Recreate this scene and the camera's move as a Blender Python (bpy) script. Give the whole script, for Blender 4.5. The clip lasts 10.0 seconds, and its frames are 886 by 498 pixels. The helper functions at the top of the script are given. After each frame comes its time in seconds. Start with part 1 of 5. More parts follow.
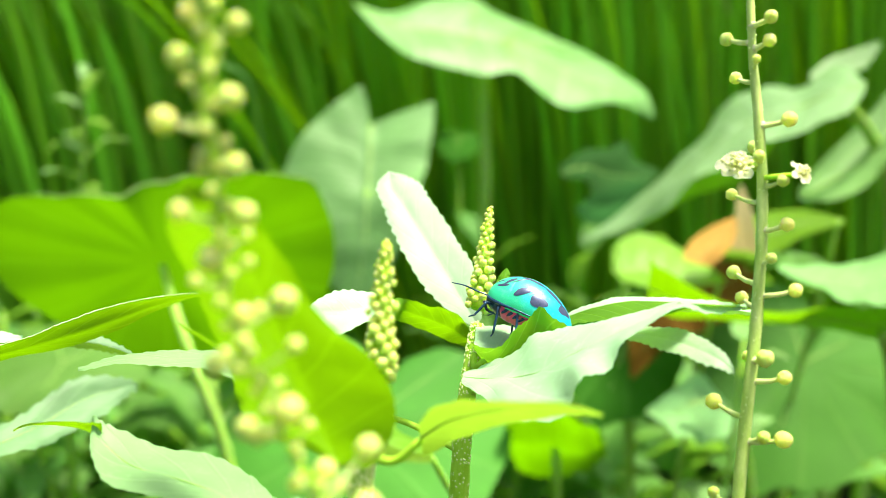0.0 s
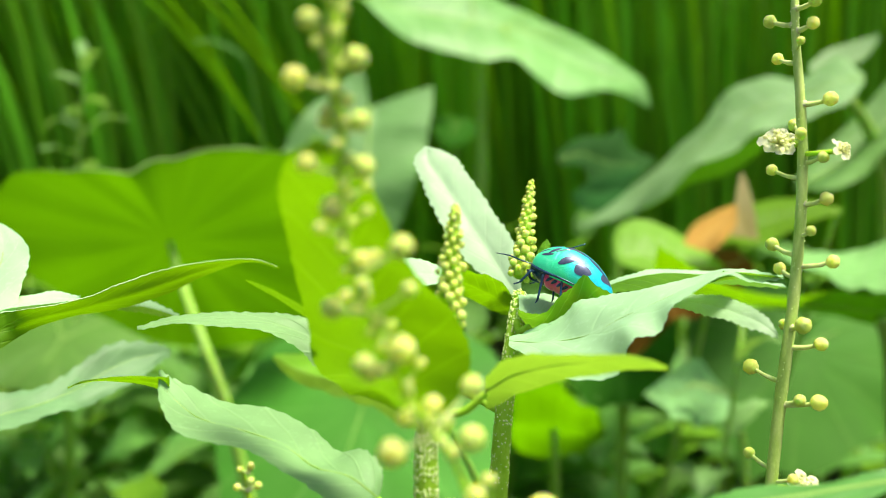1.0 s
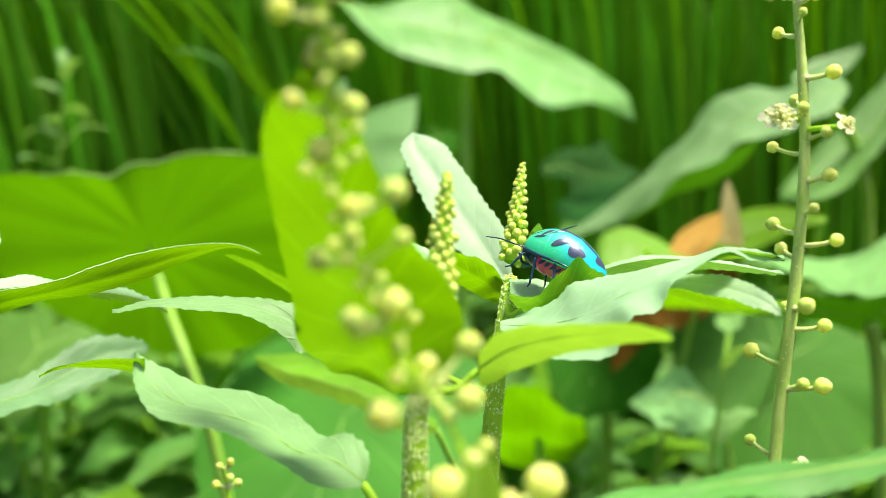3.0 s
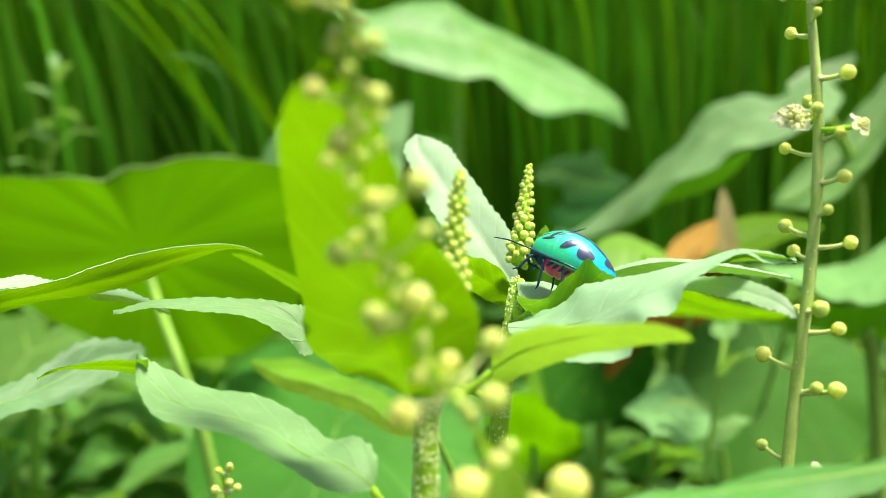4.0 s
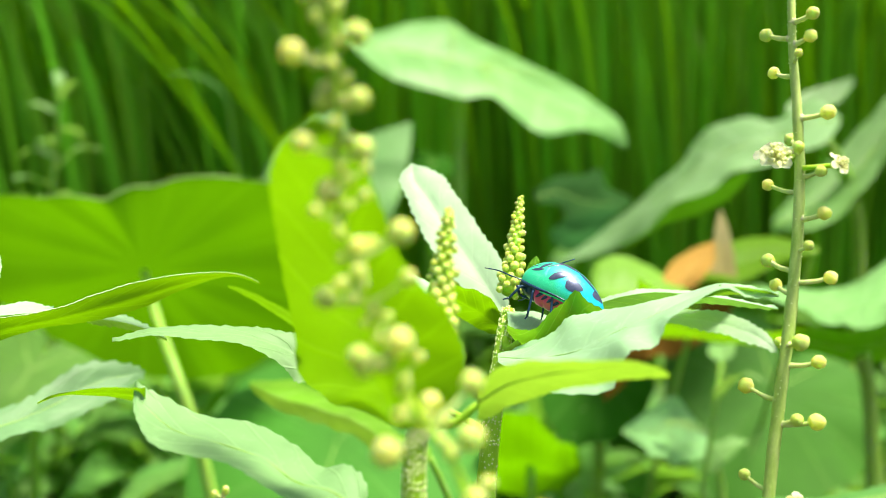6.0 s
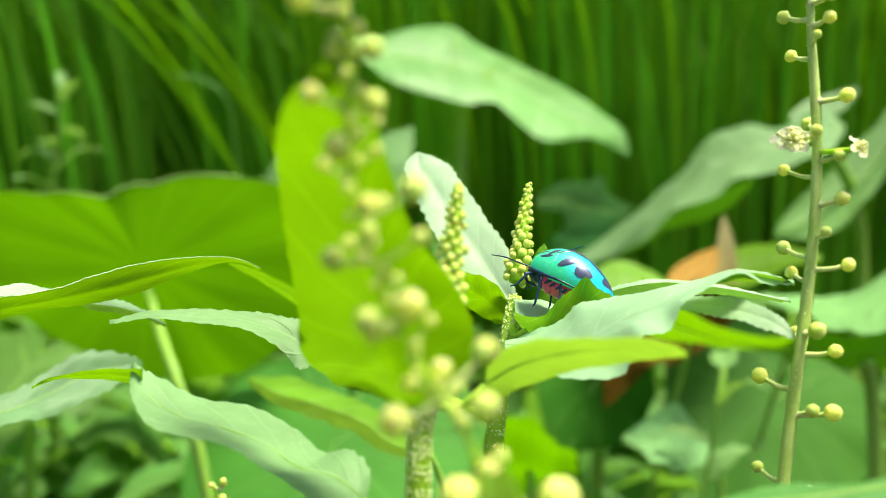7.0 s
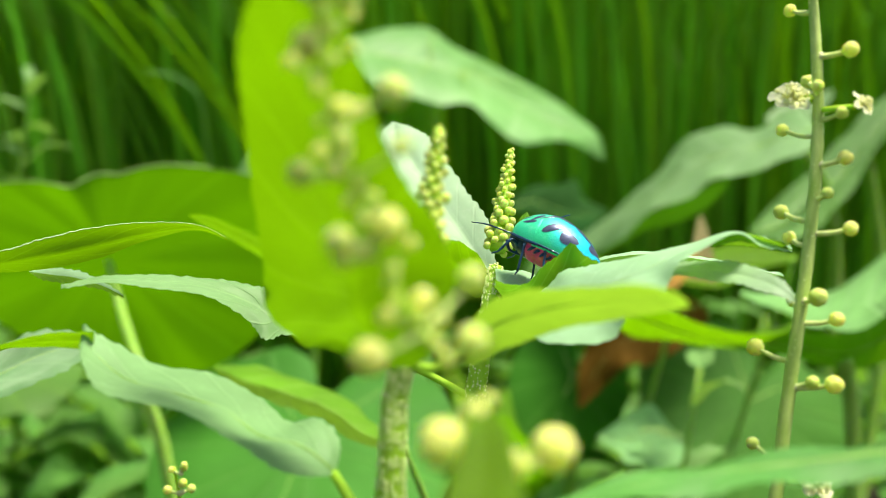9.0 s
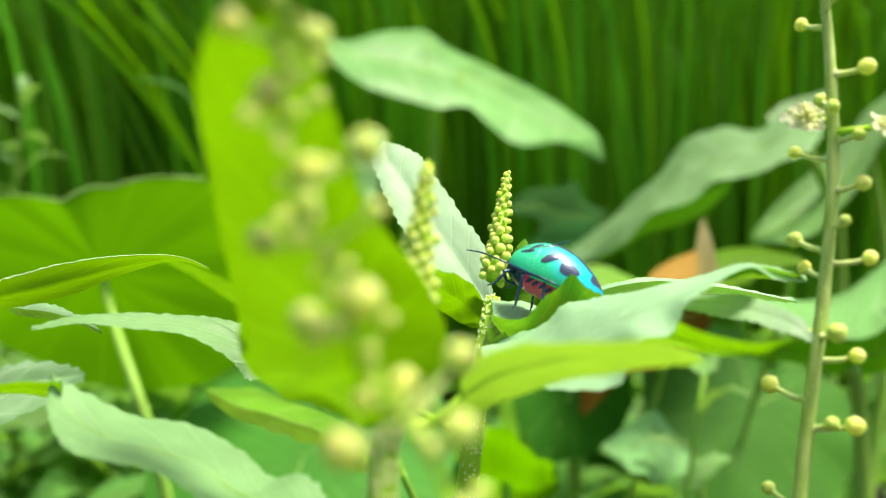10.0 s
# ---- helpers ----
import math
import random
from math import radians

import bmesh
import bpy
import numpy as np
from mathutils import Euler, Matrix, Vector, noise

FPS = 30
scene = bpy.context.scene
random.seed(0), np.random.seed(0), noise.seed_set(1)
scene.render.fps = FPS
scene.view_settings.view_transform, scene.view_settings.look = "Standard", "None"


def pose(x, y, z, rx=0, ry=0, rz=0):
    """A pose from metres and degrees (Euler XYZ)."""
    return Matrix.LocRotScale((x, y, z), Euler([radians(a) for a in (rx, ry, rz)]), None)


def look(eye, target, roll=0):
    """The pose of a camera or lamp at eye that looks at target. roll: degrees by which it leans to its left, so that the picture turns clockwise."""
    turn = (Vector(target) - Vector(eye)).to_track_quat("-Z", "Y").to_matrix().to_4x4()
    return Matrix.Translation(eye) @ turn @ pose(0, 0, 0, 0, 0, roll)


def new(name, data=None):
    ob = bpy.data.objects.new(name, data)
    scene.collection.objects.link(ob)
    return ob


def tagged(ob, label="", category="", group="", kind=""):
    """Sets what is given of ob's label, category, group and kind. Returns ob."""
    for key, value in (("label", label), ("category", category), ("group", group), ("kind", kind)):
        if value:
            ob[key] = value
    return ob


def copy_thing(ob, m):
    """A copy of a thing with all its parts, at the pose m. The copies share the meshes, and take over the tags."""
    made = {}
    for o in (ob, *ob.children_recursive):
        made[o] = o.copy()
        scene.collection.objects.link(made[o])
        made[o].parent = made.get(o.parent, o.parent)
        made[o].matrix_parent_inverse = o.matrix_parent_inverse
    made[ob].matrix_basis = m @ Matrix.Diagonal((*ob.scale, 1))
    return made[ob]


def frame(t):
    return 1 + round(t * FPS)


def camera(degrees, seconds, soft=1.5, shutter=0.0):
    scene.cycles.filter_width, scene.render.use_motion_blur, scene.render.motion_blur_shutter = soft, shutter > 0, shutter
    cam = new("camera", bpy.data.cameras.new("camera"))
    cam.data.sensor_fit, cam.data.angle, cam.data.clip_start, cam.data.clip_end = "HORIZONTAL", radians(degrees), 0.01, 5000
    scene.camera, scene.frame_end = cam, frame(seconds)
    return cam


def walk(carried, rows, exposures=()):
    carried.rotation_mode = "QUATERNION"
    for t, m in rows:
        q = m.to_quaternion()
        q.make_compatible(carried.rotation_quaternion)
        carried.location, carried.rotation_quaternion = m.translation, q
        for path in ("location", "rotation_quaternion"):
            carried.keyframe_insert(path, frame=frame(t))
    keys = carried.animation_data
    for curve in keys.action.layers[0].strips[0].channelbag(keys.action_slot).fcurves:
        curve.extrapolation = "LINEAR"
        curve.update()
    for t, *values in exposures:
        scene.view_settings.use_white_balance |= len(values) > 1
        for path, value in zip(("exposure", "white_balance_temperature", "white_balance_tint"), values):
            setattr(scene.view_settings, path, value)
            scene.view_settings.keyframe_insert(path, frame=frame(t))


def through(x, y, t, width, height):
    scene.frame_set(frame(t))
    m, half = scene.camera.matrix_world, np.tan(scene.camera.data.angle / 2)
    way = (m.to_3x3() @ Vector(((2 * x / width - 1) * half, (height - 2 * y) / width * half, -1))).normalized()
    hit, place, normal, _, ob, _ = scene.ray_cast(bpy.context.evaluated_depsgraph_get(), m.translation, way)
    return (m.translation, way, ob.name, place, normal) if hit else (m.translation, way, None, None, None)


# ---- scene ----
cam = camera(46.3, 10.0, soft=0.6)
cam.data.dof.use_dof = True
cam.data.dof.focus_distance = 0.182
cam.data.dof.aperture_fstop = 16.5
PATH = [
    (0, 0.00564, 0.00163, 0.42130, 84.101, 0.503, 1.437),
    (0.5, -0.00149, -0.00486, 0.42058, 82.985, -0.049, 1.046),
    (1, -0.00521, -0.00638, 0.41890, 83.362, -0.587, 0.810),
    (1.5, -0.01061, -0.00738, 0.41838, 84.485, -0.919, 0.232),
    (2, -0.00952, -0.00885, 0.41831, 84.375, -0.684, 0.340),
    (2.5, -0.00553, -0.00454, 0.41455, 84.225, -0.777, 0.126),
    (4, -0.00926, 0.00220, 0.41049, 84.748, -1.207, -0.664),
    (4.5, -0.00941, 0.00167, 0.40958, 85.004, -1.611, -0.623),
    (5, -0.00799, -0.00128, 0.41197, 85.189, -1.578, -0.563),
    (5.5, -0.00755, -0.00281, 0.41390, 85.332, -1.497, -0.497),
    (7, -0.00863, 0.00205, 0.40886, 86.149, -2.273, -0.502),
    (7.5, -0.01303, 0.00333, 0.40521, 86.049, -2.777, -0.453),
    (8, -0.01677, 0.00139, 0.40409, 85.924, -2.910, -0.612),
    (8.5, -0.01036, 0.00738, 0.39468, 85.949, -3.840, -1.319),
    (9, -0.00892, 0.01222, 0.40101, 86.643, -2.963, -1.976),
    (9.5, -0.01029, 0.01538, 0.40100, 86.443, -2.725, -1.870),
    (10, -0.00759, 0.02198, 0.40548, 86.655, -2.146, -1.987),
]
EXPOSURES = [(0.0, 0.92), (0.5, 0.88), (0.8, 0.52), (1.0, 0.43), (2.0, 0.57), (4.0, 0.38), (4.5, 0.39), (5.0, 0.44), (5.5, 0.69), (7.0, 0.42), (7.5, 0.4), (8.1, 0.45), (8.5, 0.0), (9.0, 0.3), (10.0, 0.37)]
walk(cam, [(t, pose(*row)) for t, *row in PATH], EXPOSURES)

# ---- light: bright hazy noon, sun high to one side ----
SUN_ELEVATION, SUN_AZIMUTH = 73.0, 106.0
world = bpy.data.worlds.new("sky")
scene.world = world
world.use_nodes = True
sky = world.node_tree.nodes.new("ShaderNodeTexSky")
sky.sky_type, sky.sun_disc = "NISHITA", False
sky.sun_elevation, sky.sun_rotation = radians(SUN_ELEVATION), radians(SUN_AZIMUTH)
sky.air_density, sky.dust_density = 1.0, 4.0
back = world.node_tree.nodes["Background"]
back.inputs["Strength"].default_value = 0.125
world.node_tree.links.new(sky.outputs[0], back.inputs["Color"])
sun = new("sun", bpy.data.lights.new("sun", "SUN"))
sun.data.energy, sun.data.angle, sun.data.color = 5.75, radians(18.0), (1.0, 0.94, 0.76)
ce, se = math.cos(radians(SUN_ELEVATION)), math.sin(radians(SUN_ELEVATION))
SUN_AT = Vector((ce * math.sin(radians(SUN_AZIMUTH)), ce * math.cos(radians(SUN_AZIMUTH)), se)) * 20
sun.matrix_world = look(SUN_AT, (0, 0, 0))

# ---- materials ----


def nodes_of(name):
    m = bpy.data.materials.new(name)
    m.use_nodes = True
    t = m.node_tree
    return m, t, t.nodes["Principled BSDF"], t.nodes["Material Output"]


def math_node(t, op, a, b=None, clamp=False):
    n = t.nodes.new("ShaderNodeMath")
    n.operation, n.use_clamp = op, clamp
    for k, v in enumerate((a, b)):
        if v is None:
            continue
        if isinstance(v, (int, float)):
            n.inputs[k].default_value = v
        else:
            t.links.new(v, n.inputs[k])
    return n.outputs[0]


def mix_node(t, fac, a, b):
    n = t.nodes.new("ShaderNodeMix")
    n.data_type = "RGBA"
    for k, v in ((0, fac), (6, a), (7, b)):
        if isinstance(v, (int, float)):
            n.inputs[k].default_value = v
        elif isinstance(v, tuple):
            n.inputs[k].default_value = (*v, 1)
        else:
            t.links.new(v, n.inputs[k])
    return n.outputs[2]


def noise_node(t, scale, detail=3.0, vector=None, rough=0.55):
    n = t.nodes.new("ShaderNodeTexNoise")
    n.inputs["Scale"].default_value, n.inputs["Detail"].default_value = scale, detail
    n.inputs["Roughness"].default_value = rough
    if vector is None:
        vector = t.nodes.new("ShaderNodeTexCoord").outputs["Object"]
    t.links.new(vector, n.inputs["Vector"])
    return n.outputs[0]


def stretch_node(t, value, lo, hi):
    n = t.nodes.new("ShaderNodeMapRange")
    n.inputs[1].default_value, n.inputs[2].default_value = lo, hi
    t.links.new(value, n.inputs[0])
    return n.outputs[0]


def bump_node(t, height, strength, distance, shader):
    n = t.nodes.new("ShaderNodeBump")
    n.inputs["Strength"].default_value, n.inputs["Distance"].default_value = strength, distance
    t.links.new(height, n.inputs["Height"])
    t.links.new(n.outputs[0], shader.inputs["Normal"])


def leaf_material(name, top, glow, through=0.42, rough=0.42, vein=(0.35, 0.5, 0.2), veins=9.0, slant=2.4, vein_mix=0.35,
                  size=0.02, radial=False, spec=0.5, relief=0.5, vary=0.3):
    """A leaf: veins from the blade's own coordinates, blotches at two scales, gloss, and light let through."""
    m, t, shader, out = nodes_of(name)
    uv = t.nodes.new("ShaderNodeUVMap")
    sep = t.nodes.new("ShaderNodeSeparateXYZ")
    t.links.new(uv.outputs[0], sep.inputs[0])
    u, v = sep.outputs[0], sep.outputs[1]
    if radial:
        wave = math_node(t, "PINGPONG", math_node(t, "MULTIPLY", u, veins), 0.5)
        line = stretch_node(t, wave, 0.07, 0.0)
        fine = math_node(t, "PINGPONG", math_node(t, "ADD", math_node(t, "MULTIPLY", v, veins), math_node(t, "MULTIPLY", wave, 3.0)), 0.5)
    else:
        off = math_node(t, "ABSOLUTE", math_node(t, "SUBTRACT", v, 0.5))
        run = math_node(t, "SUBTRACT", math_node(t, "MULTIPLY", u, veins), math_node(t, "MULTIPLY", off, slant))
        line = stretch_node(t, math_node(t, "PINGPONG", run, 0.5), 0.09, 0.0)
        line = math_node(t, "MAXIMUM", line, stretch_node(t, off, 0.045, 0.015))
        fine = math_node(t, "PINGPONG", math_node(t, "MULTIPLY", run, 5.0), 0.5)
    big = noise_node(t, 0.6 / size, 3)
    small = noise_node(t, 9.0 / size, 4)
    blotch = stretch_node(t, big, 0.3, 0.7)
    dark = tuple(c * 0.62 for c in top)
    col = mix_node(t, blotch, dark, top)
    col = mix_node(t, math_node(t, "MULTIPLY", stretch_node(t, small, 0.55, 0.8), 0.25), col, tuple(min(1, c * 1.7) for c in top))
    rand = t.nodes.new("ShaderNodeObjectInfo").outputs["Random"]
    hue = t.nodes.new("ShaderNodeHueSaturation")
    t.links.new(math_node(t, "ADD", math_node(t, "MULTIPLY", rand, 0.024), 0.488), hue.inputs["Hue"])
    t.links.new(math_node(t, "ADD", math_node(t, "MULTIPLY", rand, vary), 1 - vary / 2), hue.inputs["Value"])
    t.links.new(mix_node(t, math_node(t, "MULTIPLY", line, vein_mix), col, vein), hue.inputs["Color"])
    t.links.new(hue.outputs[0], shader.inputs["Base Color"])
    shader.inputs["Roughness"].default_value = rough
    shader.inputs["Specular IOR Level"].default_value = spec
    h = math_node(t, "SUBTRACT", math_node(t, "ADD", math_node(t, "MULTIPLY", small, 0.35), math_node(t, "MULTIPLY", fine, 0.1)), math_node(t, "MULTIPLY", line, 0.8))
    bump_node(t, h, relief, size * 0.02, shader)
    tr = t.nodes.new("ShaderNodeBsdfTranslucent")
    t.links.new(mix_node(t, math_node(t, "MULTIPLY", line, 0.3), mix_node(t, blotch, tuple(c * 0.8 for c in glow), glow), tuple(min(1, c * 1.3) for c in glow)), tr.inputs[0])
    mix = t.nodes.new("ShaderNodeMixShader")
    mix.inputs[0].default_value = through
    t.links.new(shader.outputs[0], mix.inputs[1])
    t.links.new(tr.outputs[0], mix.inputs[2])
    t.links.new(mix.outputs[0], out.inputs[0])
    return m


def plain_material(name, col, other, scale=200.0, rough=0.5, metal=0.0, relief=0.3, depth=0.0002, spec=0.25, coat=0.0, glow=0.0, stretch=None, soft=0.0):
    """Two colours in blotches, fine grain and relief; glow: share of light let through; soft: depth to which light soaks in."""
    depth = min(depth, 0.06 / scale)
    m, t, shader, out = nodes_of(name)
    coords = t.nodes.new("ShaderNodeTexCoord").outputs["Object"]
    if stretch:
        mp = t.nodes.new("ShaderNodeMapping")
        mp.inputs["Scale"].default_value = stretch
        t.links.new(coords, mp.inputs[0])
        coords = mp.outputs[0]
    a, b = noise_node(t, scale, 3, coords), noise_node(t, scale * 6, 4, coords)
    col_out = mix_node(t, stretch_node(t, a, 0.32, 0.68), col, other)
    col_out = mix_node(t, math_node(t, "MULTIPLY", stretch_node(t, b, 0.5, 0.8), 0.35), col_out, tuple(min(1, c * 1.5) for c in other))
    t.links.new(col_out, shader.inputs["Base Color"])
    shader.inputs["Roughness"].default_value, shader.inputs["Metallic"].default_value = rough, metal
    shader.inputs["Specular IOR Level"].default_value, shader.inputs["Coat Weight"].default_value = spec, coat
    bump_node(t, b, relief, depth, shader)
    if soft:
        shader.inputs["Subsurface Weight"].default_value, shader.inputs["Subsurface Scale"].default_value = 1.0, soft
        shader.inputs["Subsurface Radius"].default_value = (0.8, 1.0, 0.3)
    if glow:
        tr = t.nodes.new("ShaderNodeBsdfTranslucent")
        t.links.new(col_out, tr.inputs[0])
        mix = t.nodes.new("ShaderNodeMixShader")
        mix.inputs[0].default_value = glow
        t.links.new(shader.outputs[0], mix.inputs[1])
        t.links.new(tr.outputs[0], mix.inputs[2])
        t.links.new(mix.outputs[0], out.inputs[0])
    return m


CROTON = leaf_material("croton_leaf", (0.14, 0.38, 0.07), (0.36, 0.78, 0.02), 0.4, 0.5, (0.40, 0.62, 0.24), 7, 3.0, 0.3, 0.012, spec=0.3, relief=0.4)
# sun and waxy sheen on upper sides put into a paler green
CROTON_SUNLIT = leaf_material("croton_leaf_sunlit", (0.46, 0.76, 0.40), (0.50, 0.86, 0.14), 0.3, 0.5, (0.58, 0.80, 0.50), 7, 3.0, 0.06, 0.012, spec=0.3, relief=0.25)
CROTON_MID = leaf_material("croton_leaf_mid", (0.28, 0.54, 0.20), (0.40, 0.80, 0.06), 0.33, 0.5, (0.45, 0.70, 0.32), 7, 3.0, 0.12, 0.012, spec=0.3, relief=0.5)
CROTON_COOL = leaf_material("croton_leaf_cool", (0.19, 0.41, 0.17), (0.36, 0.74, 0.08), 0.3, 0.5, (0.36, 0.60, 0.30), 7, 3.0, 0.12, 0.012, spec=0.3, relief=0.3)
# near-white green stands in for full sun on the upright leaf
CROTON_FULL_LIGHT = leaf_material("croton_leaf_full_light", (0.58, 0.88, 0.52), (0.70, 0.95, 0.40), 0.32, 0.5, (0.6, 0.80, 0.48), 8, 3.0, 0.05, 0.012, spec=0.35, relief=0.22)
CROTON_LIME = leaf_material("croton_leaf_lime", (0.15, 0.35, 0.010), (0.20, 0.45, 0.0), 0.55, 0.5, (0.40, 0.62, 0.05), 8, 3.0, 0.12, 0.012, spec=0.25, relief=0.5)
CROTON_SUNNY = leaf_material("croton_leaf_sunny", (0.26, 0.48, 0.04), (0.34, 0.62, 0.03), 0.5, 0.5, (0.45, 0.66, 0.1), 8, 3.0, 0.12, 0.012, spec=0.25, relief=0.4)
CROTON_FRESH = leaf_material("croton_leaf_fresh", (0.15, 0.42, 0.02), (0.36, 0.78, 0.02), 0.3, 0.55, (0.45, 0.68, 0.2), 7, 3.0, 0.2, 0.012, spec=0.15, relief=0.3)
TARO = leaf_material("taro_leaf", (0.11, 0.29, 0.045), (0.27, 0.58, 0.02), 0.36, 0.5, (0.28, 0.50, 0.09), 11, 2.0, 0.3, 0.1, True, spec=0.2)
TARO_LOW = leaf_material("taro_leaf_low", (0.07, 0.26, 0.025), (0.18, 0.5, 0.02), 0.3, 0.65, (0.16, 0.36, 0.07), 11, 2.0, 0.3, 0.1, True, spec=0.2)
TARO_GLOW = leaf_material("taro_leaf_sunlit", (0.085, 0.28, 0.006), (0.18, 0.48, 0.0), 0.55, 0.5, (0.2, 0.45, 0.02), 13, 2.0, 0.3, 0.1, True, spec=0.2)
# darkened copy of the taro green: shade at the back put into the colour
TARO_SHADE_BACK = leaf_material("taro_leaf_shade_back", (0.035, 0.16, 0.010), (0.11, 0.40, 0.003), 0.3, 0.7, (0.15, 0.36, 0.06), 11, 2.0, 0.3, 0.1, True, spec=0.05)
WEED = leaf_material("weed_leaf", (0.13, 0.31, 0.06), (0.27, 0.58, 0.04), 0.4, 0.5, (0.27, 0.48, 0.1), 8, 2.5, 0.35, 0.03, spec=0.2, vary=0.6)
WEED_PALE = leaf_material("weed_leaf_pale", (0.22, 0.42, 0.12), (0.35, 0.66, 0.08), 0.35, 0.5, (0.4, 0.58, 0.25), 8, 2.5, 0.35, 0.03, spec=0.25)
RICE = leaf_material("rice_blade", (0.12, 0.36, 0.014), (0.31, 0.74, 0.0), 0.34, 0.5, (0.12, 0.34, 0.03), 1, 0.0, 0.25, 0.15, spec=0.12, vary=1.1)
TARO_LIME_R = leaf_material("taro_leaf_lime", (0.14, 0.36, 0.01), (0.24, 0.56, 0.0), 0.48, 0.5, (0.3, 0.55, 0.03), 11, 2.0, 0.3, 0.1, True, spec=0.2)
TARO_PALE2 = leaf_material("taro_leaf_bluish", (0.20, 0.42, 0.13), (0.30, 0.62, 0.06), 0.33, 0.5, (0.26, 0.48, 0.18), 9, 2.6, 0.25, 0.1, spec=0.25)
# green lowered to stand in for the shade cast by the rice
TARO_SHADED = leaf_material("taro_leaf_shaded", (0.03, 0.12, 0.025), (0.08, 0.26, 0.01), 0.25, 0.8, (0.08, 0.2, 0.06), 9, 2.6, 0.2, 0.1, spec=0.05)
TARO_MIST = leaf_material("taro_leaf_misty", (0.30, 0.52, 0.22), (0.46, 0.82, 0.12), 0.45, 0.45, (0.52, 0.72, 0.42), 8, 2.0, 0.45, 0.1, spec=0.3)
TARO_YOUNG = leaf_material("taro_leaf_cupped", (0.26, 0.52, 0.05), (0.40, 0.78, 0.02), 0.5, 0.45, (0.34, 0.58, 0.1), 7, 2.0, 0.2, 0.06, spec=0.3)
DRY = leaf_material("dry_leaf", (0.46, 0.24, 0.055), (0.64, 0.36, 0.07), 0.35, 0.7, (0.6, 0.4, 0.15), 9, 2.4, 0.4, 0.05, spec=0.1)
ROLLED = plain_material("rolled_margin", (0.30, 0.55, 0.10), (0.44, 0.66, 0.22), 60, 0.5)
# pale colour of the added tube that paints light along a leaf's edge
MARGIN_HIGHLIGHT = plain_material("leaf_margin_highlight", (0.50, 0.74, 0.34), (0.64, 0.82, 0.48), 900, 0.5)
RIB = plain_material("leaf_rib", (0.34, 0.58, 0.10), (0.46, 0.68, 0.18), 400, 0.5, glow=0.5)
TARO_LONG = leaf_material("taro_leaf_long", (0.24, 0.49, 0.14), (0.34, 0.66, 0.08), 0.33, 0.45, (0.44, 0.68, 0.3), 8, 2.0, 0.4, 0.1, spec=0.3)
DRY_PALE = leaf_material("dry_leaf_pale", (0.44, 0.36, 0.17), (0.6, 0.48, 0.2), 0.35, 0.7, (0.5, 0.4, 0.2), 9, 2.4, 0.3, 0.05, spec=0.1)
DRY_BROWN = leaf_material("dry_leaf_brown", (0.14, 0.068, 0.008), (0.32, 0.14, 0.012), 0.3, 0.7, (0.24, 0.13, 0.03), 9, 2.4, 0.4, 0.05, spec=0.05)
STEM = plain_material("croton_stem", (0.40, 0.72, 0.03), (0.52, 0.84, 0.07), 900, 0.6, relief=0.3, depth=0.0001, stretch=(1, 1, 0.25), glow=0.3)
HAIR = plain_material("stem_scales", (0.86, 0.97, 0.48), (0.76, 0.92, 0.30), 1500, 0.6)
RACHIS = plain_material("raceme_stalk", (0.36, 0.56, 0.08), (0.56, 0.72, 0.20), 700, 0.5, relief=0.6, depth=0.0001, stretch=(1, 1, 0.3))
RACHIS_LIME = plain_material("raceme_stalk_lime", (0.30, 0.54, 0.02), (0.40, 0.62, 0.05), 700, 0.5, soft=0.0015)
PETIOLE = plain_material("taro_stalk", (0.23, 0.43, 0.05), (0.30, 0.50, 0.09), 60, 0.45, relief=0.3, depth=0.0005, stretch=(1, 1, 0.1), soft=0.003)
BUD = plain_material("flower_bud", (0.80, 0.97, 0.12), (0.92, 0.99, 0.36), 500, 0.5, relief=0.4, depth=0.0002, soft=0.002, glow=0.25)
BUD_GREEN = plain_material("green_bud", (0.54, 0.72, 0.09), (0.80, 0.88, 0.30), 600, 0.5, relief=0.4, depth=0.0002, soft=0.001, glow=0.2)
PETAL = plain_material("flower_petal", (0.96, 0.98, 0.48), (0.98, 1.0, 0.70), 900, 0.6, relief=0.0, glow=0.4)
TREES = plain_material("far_trees", (0.03, 0.10, 0.015), (0.07, 0.19, 0.03), 0.6, 0.9, relief=1.0, depth=0.5)
SOIL = plain_material("soil", (0.016, 0.015, 0.008), (0.035, 0.03, 0.016), 9, 0.9, relief=0.8, depth=0.02)

# ---- shaping helpers ----


def along(pts, n):
    """n + 1 places evenly in parameter on a smooth curve through pts."""
    p = [Vector(q) for q in pts]
    gap = [(b - a).length + 1e-9 for a, b in zip(p, p[1:])]
    slope = []
    for i in range(len(p)):
        if i == 0 or i == len(p) - 1:
            j = min(i, len(p) - 2)
            slope.append((p[j + 1] - p[j]) / gap[j])
        else:
            a, b = gap[i - 1], gap[i]
            slope.append(((p[i] - p[i - 1]) / a * b + (p[i + 1] - p[i]) / b * a) / (a + b))
    res = []
    for k in range(n + 1):
        s = k / n * (len(p) - 1)
        i = min(int(s), len(p) - 2)
        f, h = s - i, gap[i]
        res.append(p[i] * (2 * f ** 3 - 3 * f * f + 1) + slope[i] * h * (f ** 3 - 2 * f * f + f) + p[i + 1] * (3 * f * f - 2 * f ** 3) + slope[i + 1] * h * (f ** 3 - f * f))
    return res


